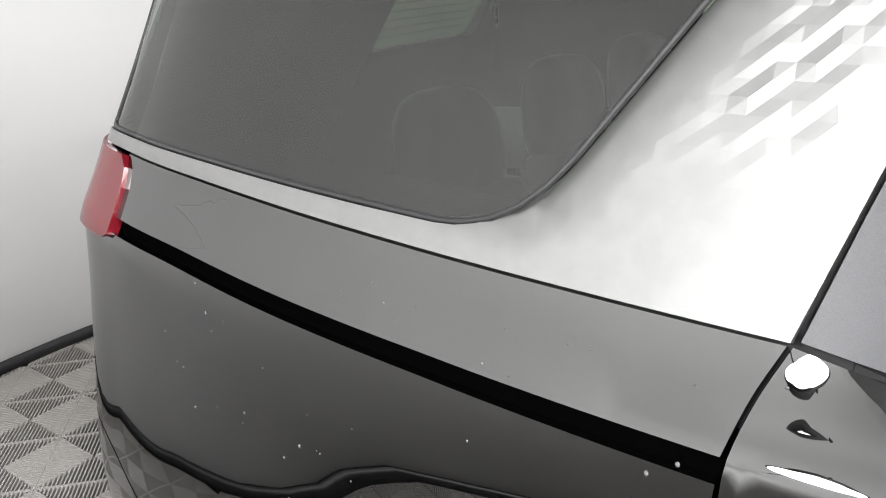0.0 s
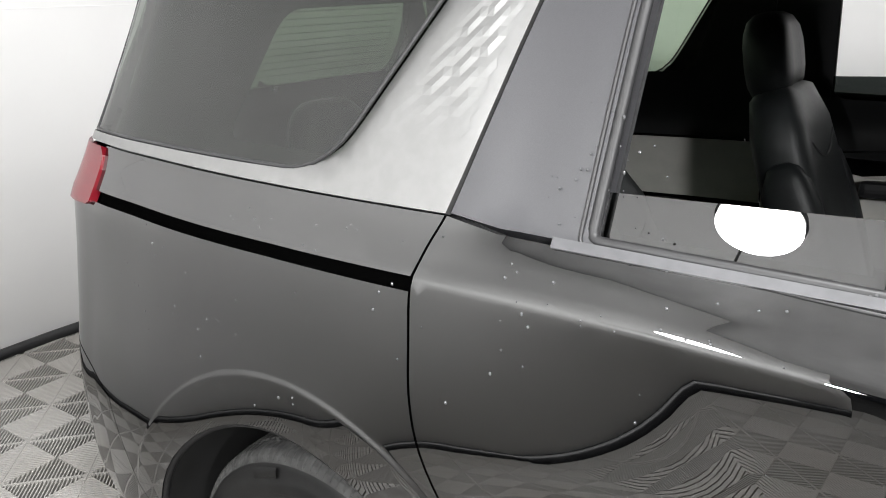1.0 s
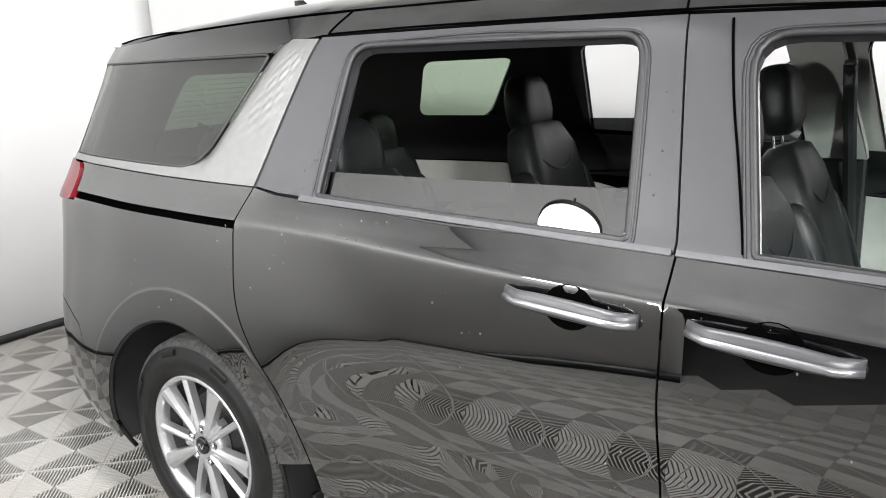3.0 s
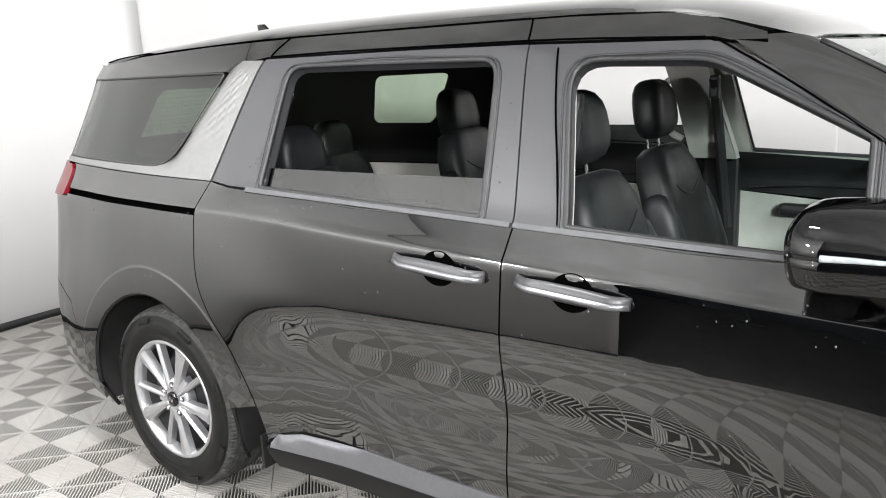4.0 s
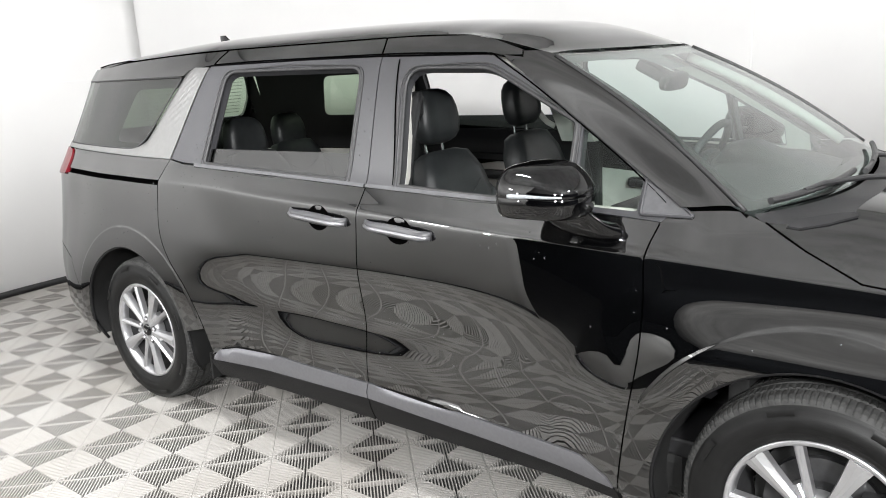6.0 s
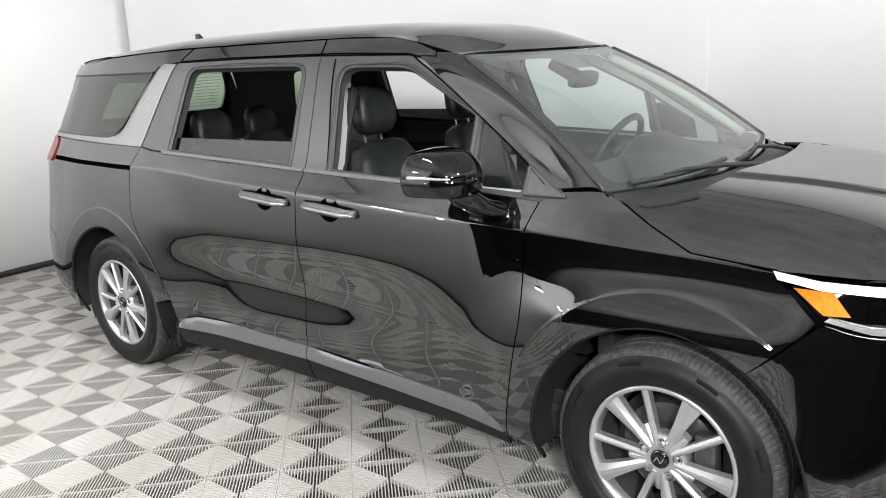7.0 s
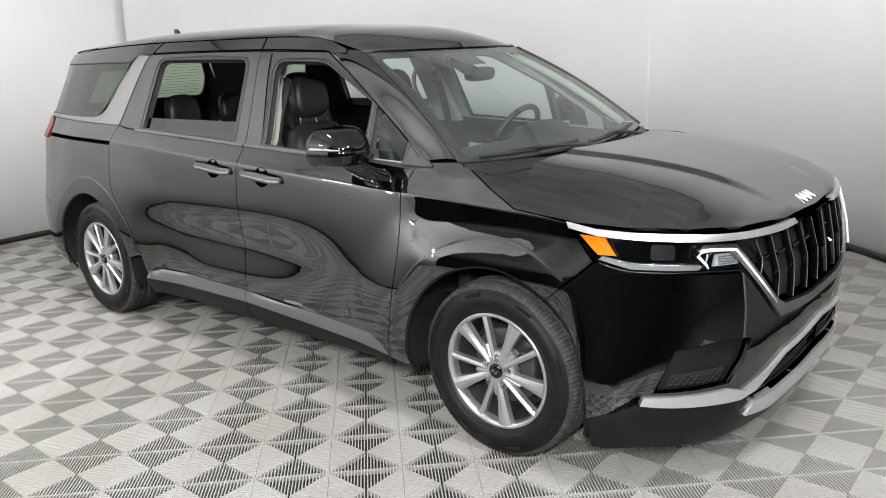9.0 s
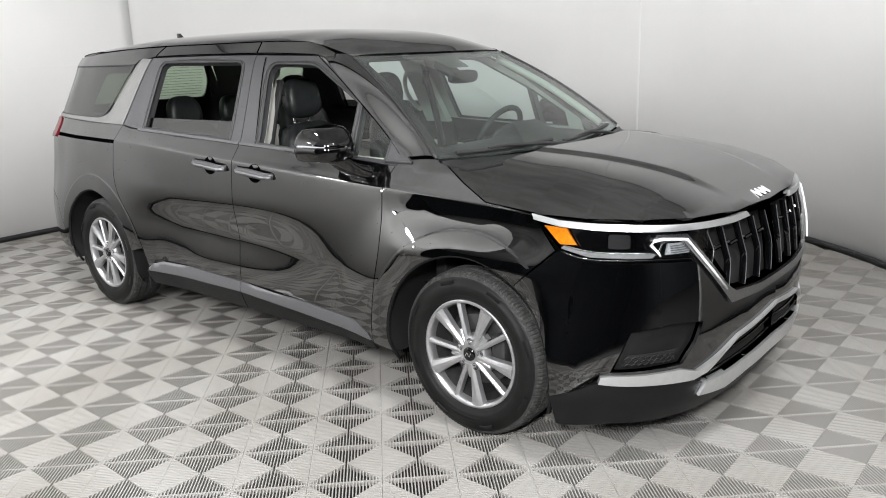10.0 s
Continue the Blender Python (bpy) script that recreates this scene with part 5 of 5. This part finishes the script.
skin("headliner", [[(-2.30, -0.56), (0.42, -0.58), (0.48, -0.3), (0.49, 0), (0.48, 0.3), (0.42, 0.58), (-2.30, 0.56)]], lambda x, y, out=0.0: roof_point(x, y, out - 0.05), HEADLINER, van, "dark cloth headliner", step=0.12, depth=0)
for side in (-1, 1):
    F = flank(side)
    flip = side < 0

    def trim(name, loops, mat, label="", off=-0.07, **kw):
        return skin(name, [xz(l) for l in loops], F, mat, van, label, off=off, depth=0, flip=flip, step=0.06, **kw)
    trim("door_trim_upper", [[(-1.2, 1.02), (-0.06, 1.0), (-0.06, 1.175), (-1.2, 1.21)]], CABIN_BLACK, "black door trim")
    trim("door_trim_lower", [[(-1.2, 0.45), (-0.06, 0.45), (-0.06, 1.0), (-0.6, 1.0), (-0.9, 0.96), (-1.2, 1.02)]], CABIN_PALE, "pale grey lower door trim")
    trim("door_trim_upper", [[(-0.04, 1.0), (1.05, 0.95), (1.05, 1.125), (-0.04, 1.172)]], CABIN_BLACK, "black door trim")
    trim("door_trim_lower", [[(-0.04, 0.45), (1.0, 0.45), (1.05, 0.95), (0.4, 0.97), (-0.04, 1.0)]], CABIN_PALE, "pale grey lower door trim")
    for a, b in ((-1.05, -0.25), (0.1, 0.85)):
        bm = bmesh.new()
        tube(bm, [F(s_at_x(a + (b - a) * i / 12), 1.03 + 0.02 * math.sin(math.pi * i / 12) - 0.02 * (a > 0), -0.082) for i in range(13)], 0.004, 6)
        part("door_accent", bm, CHROME, van, "thin chrome door accent")
        bm = bmesh.new()
        box(bm, F(s_at_x((a + b) / 2), 0.93, -0.10), (0.5, 0.06, 0.05), 0.02)
        part("armrest", bm, CABIN_BLACK, van)
    q_hole = rounded([(-1.89, 1.275), (-1.42, 1.275), (-1.31, 1.53), (-1.78, 1.525)], 0.05)
    trim("quarter_trim", [[(-2.42, 1.05), (-1.2, 1.05), (-1.2, 1.24), (-1.13, 1.62), (-2.36, 1.62)], q_hole], CABIN_BLACK, "dark quarter trim round the window", off=-0.045)
    trim("quarter_trim_lower", [[(-2.62, 0.84), (-1.2, 0.84), (-1.2, 1.05), (-2.62, 1.05)]], CABIN_PALE, "pale lower quarter trim", off=-0.09)
    rear_hole = rounded([(-1.0, 1.20), (-0.15, 1.18), (-0.19, 1.575), (-0.98, 1.58)], 0.05)
    trim("rear_frame_trim", [[(-1.2, 1.19), (-0.03, 1.165), (-0.09, 1.62), (-1.13, 1.63)], rear_hole], CABIN_BLACK, "", off=-0.046)
    front_hole = rounded([(0.115, 1.165), (1.0, 1.14), (1.0, 1.235), (0.76, 1.385), (0.405, 1.555), (0.045, 1.565)], [0.01, 0.01, 0.01, 0.01, 0.05, 0.08])
    trim("front_frame_trim", [[(-0.03, 1.165), (1.10, 1.12), (1.10, 1.195), (0.75, 1.43), (0.43, 1.60), (-0.085, 1.615)], front_hole], CABIN_PALE, "pale grey pillar trim", off=-0.046)
    bm = bmesh.new()
    bp = [F(s_at_x(x), z, -0.075) for x, z in ((-0.12, 1.14), (0.07, 1.14), (0.068, 1.18), (-0.02, 1.6), (-0.19, 1.6), (-0.15, 1.4))]
    bp2 = [p + Vector((0, -side * 0.05, 0)) for p in bp]
    va, vb = [bm.verts.new(p) for p in bp], [bm.verts.new(p) for p in bp2]
    bm.faces.new(va)
    bm.faces.new(vb)
    for k in range(6):
        bm.faces.new((va[k], va[(k + 1) % 6], vb[(k + 1) % 6], vb[k]))
    pillar = part("centre_pillar", bm, CABIN_PALE, van, "pale grey centre pillar cover")
    bm = bmesh.new()
    box(bm, F(s_at_x(-0.01), 0.82, -0.10), (0.15, 0.05, 0.66), 0.012)
    part("pillar_base", bm, CABIN_BLACK, pillar, "black lower pillar cover")
    bm = bmesh.new()
    tube(bm, [F(s_at_x(0.02), 1.47, -0.135), F(s_at_x(0.02), 1.30, -0.14), F(s_at_x(0.03), 0.85, -0.15)], 0.022, 8)
    part("belt_strap", bm, SEAL, pillar, "black seat belt")
    bm = bmesh.new()
    box(bm, F(s_at_x(0.02), 1.44, -0.14), (0.04, 0.03, 0.09), 0.01)
    part("belt_anchor", bm, CABIN_BLACK, pillar)
    if side < 0:
        continue
    bm = bmesh.new()
    tube(bm, [F(s_at_x(-0.15 - 0.085 * math.sin(math.pi * u) ** 0.6), 1.22 + 0.26 * u, -0.10) for u in np.linspace(0, 1, 15)], 0.015, 8)
    part("grab_handle", bm, CABIN_PALE, van, "pale grey grab handle", smooth=True)

# inner faces of the windshield pillars
for side in (-1, 1):
    bm = bmesh.new()
    tube(bm, [shield_point(side * 0.95, t) + Vector((-0.03, -side * 0.03, -0.03)) for t in np.linspace(0.08, 0.95, 9)], 0.020, 8)
    part("pillar_trim_inner", bm, CABIN_PALE, van, "pale grey inner pillar", smooth=True)


def pad(bm, centre, size, turn=0.0, q=4.0, bow=0.0, seg=20):
    """A stuffed pad: a box with soft round edges."""
    got = bmesh.ops.create_uvsphere(bm, u_segments=seg, v_segments=seg // 2 + 2, radius=1.0)
    rot = Matrix.Rotation(turn, 3, "Y")
    for v in got["verts"]:
        x, y, z = v.co
        n = (abs(x) ** q + abs(y) ** q + abs(z) ** q) ** (1 / q)
        x, y, z = x / n, y / n, z / n
        p = Vector((x * size[0] / 2 + bow * (y * y), y * size[1] / 2, z * size[2] / 2))
        v.co = Vector(centre) + rot @ p


def seat(x, y, z=0.46, w=0.50, top=1.235, sunk=0.0, lean=-0.30):
    s = new("seat")
    s.parent = van
    tagged(s, "black leather car seat with a separate headrest")
    bm = bmesh.new()
    pad(bm, (x + 0.20, y, z + 0.17), (0.56, w * 0.98, 0.17), -0.10, 5)
    part("cushion", bm, LEATHER, s, smooth=True)
    for d in (-1, 1):
        bm = bmesh.new()
        pad(bm, (x + 0.20, y + d * w * 0.44, z + 0.20), (0.50, 0.10, 0.16), -0.10, 3)
        part("cushion_bolster", bm, LEATHER, s, smooth=True)
    h = top - z - 0.15
    cx = x + math.sin(-lean) * h / 2 * 1.0
    bm = bmesh.new()
    pad(bm, (x + math.sin(lean) * 0.02 + 0.075, y, z + 0.15 + h / 2), (0.15, w * 0.92, h * 1.03), lean, 5, 0.02)
    for v in bm.verts:
        u = max(0, min(1, (v.co.z - z - 0.15) / h))
        v.co.y = y + (v.co.y - y) * (1 - 0.22 * u * u)
    part("backrest", bm, LEATHER, s, smooth=True)
    for d in (-1, 1):
        bm = bmesh.new()
        pad(bm, (x + 0.115, y + d * w * 0.40, z + 0.12 + h * 0.42), (0.14, 0.10, h * 0.78), lean, 3)
        part("back_bolster", bm, LEATHER, s, smooth=True)
    bm = bmesh.new()
    pts = []
    for i in range(15):
        u = i / 14
        yy = y + (u - 0.5) * w * 0.5
        zz = top - 0.13 - 0.05 * math.sin(math.pi * u)
        dx = math.tan(lean) * (zz - (z + 0.15 + h / 2))
        pts.append((x + 0.075 + math.sin(lean) * 0.02 + dx + 0.083, yy, zz))
    tube(bm, pts, 0.003, 6)
    part("seam", bm, SEAL, s)
    tx = x + 0.075 + math.tan(lean) * (h / 2)
    for d in (-0.055, 0.055):
        bm = bmesh.new()
        tube(bm, [(tx - 0.01, y + d, top - 0.06), (tx - 0.03, y + d, top + 0.06)], 0.006, 8)
        part("headrest_post", bm, CHROME, s, "bright steel post")
    bm = bmesh.new()
    pad(bm, (tx - 0.025, y, top + 0.135 - sunk), (0.125, 0.245, 0.225), lean * 0.5, 3.2, 0.02)
    for v in bm.verts:
        u = (v.co.z - top - 0.03 + sunk) / 0.2
        v.co.y = y + (v.co.y - y) * (1 - 0.16 * max(0, u) ** 2)
    part("headrest", bm, LEATHER, s, "black leather headrest", smooth=True)
    return s


seat(-0.04, -0.38)
seat(-0.10, 0.38)
seat(-1.25, -0.40, top=1.20, sunk=0.08)
seat(-1.03, 0.40, top=1.29, sunk=0.07)
for y in (-0.42, 0.0, 0.42):
    seat(-1.88, y, w=0.47, top=1.15, sunk=0.08, lean=-0.25)

# dashboard, steering wheel and inner mirror
dash = new("dashboard")
dash.parent = van
tagged(dash, "black dashboard with a raised instrument hood")
bm = bmesh.new()
rows = []
for i in range(29):
    y = -0.76 + 1.52 * i / 28
    hood = 0.07 * math.exp(-((y - 0.38) / 0.17) ** 4)
    prof = [(1.30, 1.11), (1.15, 1.145), (1.0, 1.15 + hood), (0.90, 1.135 + hood), (0.85, 1.10 + hood * 0.7), (0.85, 0.98), (0.90, 0.80), (1.0, 0.60), (1.28, 0.60)]
    rows.append([bm.verts.new((x - 0.12 * (y * y), y, z - 0.03 * y * y)) for x, z in prof])
for a, b in zip(rows, rows[1:]):
    for k in range(8):
        bm.faces.new((a[k], a[k + 1], b[k + 1], b[k]))
part("dash_top", bm, CABIN_BLACK, dash, smooth=True)
bm = bmesh.new()
box(bm, (0.88, -0.02, 0.72), (0.5, 0.22, 0.5), 0.03)
part("centre_console", bm, CABIN_BLACK, dash)
steer = new("steering_wheel")
steer.parent = van
tagged(steer, "black steering wheel")
steer.matrix_basis = Matrix.Translation((0.76, 0.38, 1.115)) @ Matrix.Rotation(math.radians(-62), 4, "Y")
bm = bmesh.new()
tube(bm, [(0.185 * math.cos(a), 0.185 * math.sin(a), 0) for a in np.linspace(0, 2 * math.pi, 40, endpoint=False)], 0.0165, 10, closed=True)
part("wheel_rim", bm, LEATHER, steer, smooth=True)
bm = bmesh.new()
pad(bm, (0, 0, -0.02), (0.14, 0.17, 0.06), 0, 3)
part("hub_pad", bm, CABIN_BLACK, steer, smooth=True)
for a in (90, 270, 180):
    bm = bmesh.new()
    c, s = math.cos(math.radians(a)), math.sin(math.radians(a))
    tube(bm, [(0.05 * c, 0.05 * s, -0.015), (0.18 * c, 0.18 * s, 0)], 0.014, 8)
    part("wheel_spoke", bm, CABIN_BLACK, steer, smooth=True)
mirror = new("inner_mirror")
mirror.parent = van
tagged(mirror, "black rear-view mirror under the windshield top")
bm = bmesh.new()
pad(bm, (0.755, 0.07, 1.468), (0.04, 0.24, 0.07), 0.15, 4)
part("mirror_housing", bm, CABIN_BLACK, mirror, smooth=True)
bm = bmesh.new()
box(bm, (0.715, 0.0, 1.505), (0.15, 0.09, 0.045), 0.015, Matrix.Rotation(math.radians(28), 3, "Y"))
part("sensor_box", bm, CABIN_BLACK, mirror)


# ---- small things on the van ----
# window seals
for side in (-1, 1):
    F = flank(side)
    for loop in (rounded([(-1.005, 1.209), (-0.14, 1.178), (-0.178, 1.582), (-0.985, 1.588)], [0.015, 0.015, 0.06, 0.06]),
                 rounded([(0.115, 1.172), (0.765, 1.15), (0.755, 1.388), (0.405, 1.56), (0.045, 1.572)], [0.01, 0.01, 0.01, 0.05, 0.09])):
        for grow, out, r in ((0.004, -0.008, 0.009), (0.020, -0.001, 0.0035)):
            c = np.mean(loop, axis=0)
            pts = []
            for x, z in dense(loop, 0.03):
                d = np.array((x, z)) - c
                d = d / np.linalg.norm(d)
                pts.append(F(s_at_x(x + d[0] * grow), z + d[1] * grow, out))
            bm = bmesh.new()
            tube(bm, pts, r, 8, closed=True)
            part("window_seal", bm, SEAL, van, "black rubber window seal", smooth=True)
    # thin seal round the quarter glass
    qpts = dense(rounded([(-2.60, 1.252), (-1.531, 1.253), (-1.305, 1.579), (-2.52, 1.574)], [0.02, 0.10, 0.03, 0.02]), 0.03)
    bm = bmesh.new()
    tube(bm, [F(s_at_x(x), z, -0.004) for x, z in qpts], 0.004, 6, closed=True)
    part("window_seal", bm, SEAL, van, "black rubber window seal", smooth=True)

    # relief of slanted facets pressed into the silver pillar trim
    vs, fs, cols, rows = [], [], 9, 19
    for row in range(rows):
        z = 1.33 + row * 0.0145
        x_in = s_line(z) + 0.062
        x_out = float(np.interp(z, (1.222, 1.32, 1.46, 1.615), (-1.243, -1.215, -1.175, -1.128))) - 0.02
        fade = min(1.0, row / 6, (rows - 1 - row) / 2 + 0.2)
        for k in range(cols):
            u = (k + (0.5 if row % 2 else 0.0)) / (cols - 0.5)
            edge = min(1.0, 4 * u, 4 * (1 - u))
            lift = 0.0036 + 0.0019 * fade * max(0.0, edge) * (1.0 if (row + 2 * k) % 3 == 0 else (0.35 if (row + k) % 2 else 0.0))
            vs.append(tuple(F(s_at_x(x_in + (x_out - x_in) * u), z, lift)))
    for row in range(rows - 1):
        for k in range(cols - 1):
            a, b = row * cols + k, (row + 1) * cols + k
            fs += [[a, a + 1, b + 1], [a, b + 1, b]] if row % 2 else [[a, a + 1, b], [a + 1, b + 1, b]]
    mesh_part("pillar_relief", vs, fs, SILVER, van, "pressed faceted relief", smooth=False)

# drops of water left on the panels
rng = random.Random(7)
bm = bmesh.new()
F = flank(-1)
clusters = [(-1.0, 1.30, 0.10, 0.09, 26), (-1.32, 1.30, 0.08, 0.05, 14), (-1.5, 1.16, 0.30, 0.03, 14), (-1.2, 1.05, 0.15, 0.10, 12), (-1.75, 0.95, 0.30, 0.12, 18), (-0.85, 1.14, 0.30, 0.03, 26),
            (-0.6, 0.95, 0.35, 0.1, 14), (0.3, 1.03, 0.6, 0.04, 22), (0.4, 0.75, 0.6, 0.2, 30), (-0.3, 0.7, 0.5, 0.2, 18), (1.3, 0.85, 0.3, 0.1, 8), (-0.10, 1.35, 0.03, 0.12, 8), (-2.0, 1.0, 0.2, 0.1, 10), (-0.55, 1.192, 0.42, 0.006, 60)]
for cx, cz, dx, dz, n in clusters:
    for k in range(n):
        x, z = cx + rng.uniform(-dx, dx), cz + rng.uniform(-dz, dz)
        if any(math.hypot(x - wx, z - 0.36) < 0.46 for wx in WHEELS):
            continue
        r = rng.choice((0.0012, 0.0016, 0.0021, 0.0027))
        p = F(s_at_x(x), z, 0.003 if -1.22 < x < -0.1 and z > 1.19 else 0.0)
        nrm = (F(s_at_x(x), z, 0.01) - F(s_at_x(x), z, 0.0)).normalized()
        m = Matrix.Translation(p) @ nrm.to_track_quat("Z", "Y").to_matrix().to_4x4() @ Matrix.Diagonal((r, r * rng.uniform(0.9, 1.5), r * 0.6, 1))
        bmesh.ops.create_icosphere(bm, subdivisions=1, radius=1.0, matrix=m)
WATER = material("water_drop", (0.08, 0.082, 0.085), 0.05, coat=1.0, coat_rough=0.0)
drops = part("water_drop", bm, WATER, van, "scattered water drops", smooth=True)
drops["kind"] = "stuff"


# thin joints in the roof side and the door frames
for side in (-1, 1):
    F = flank(side)
    for pts in ([(-1.10, 1.628), (-1.085, 1.65), (-1.05, 1.684)], [(-0.097, 1.628), (-0.10, 1.65), (-0.108, 1.684)], [(0.002, 1.604), (0.03, 1.45), (0.058, 1.33), (0.092, 1.175)],
                [(-1.10, 1.626), (-0.8, 1.63), (-0.4, 1.629), (0.0, 1.626), (0.38, 1.612)], [(0.41, 1.606), (0.57, 1.515), (0.735, 1.41), (0.93, 1.28), (1.08, 1.17)]):
        bm = bmesh.new()
        line = spline(pts, 8)
        tube(bm, [F(s_at_x(x), z, 0.0008) for x, z in line], 0.0026, 6)
        part("panel_joint", bm, RECESS, van, smooth=True)
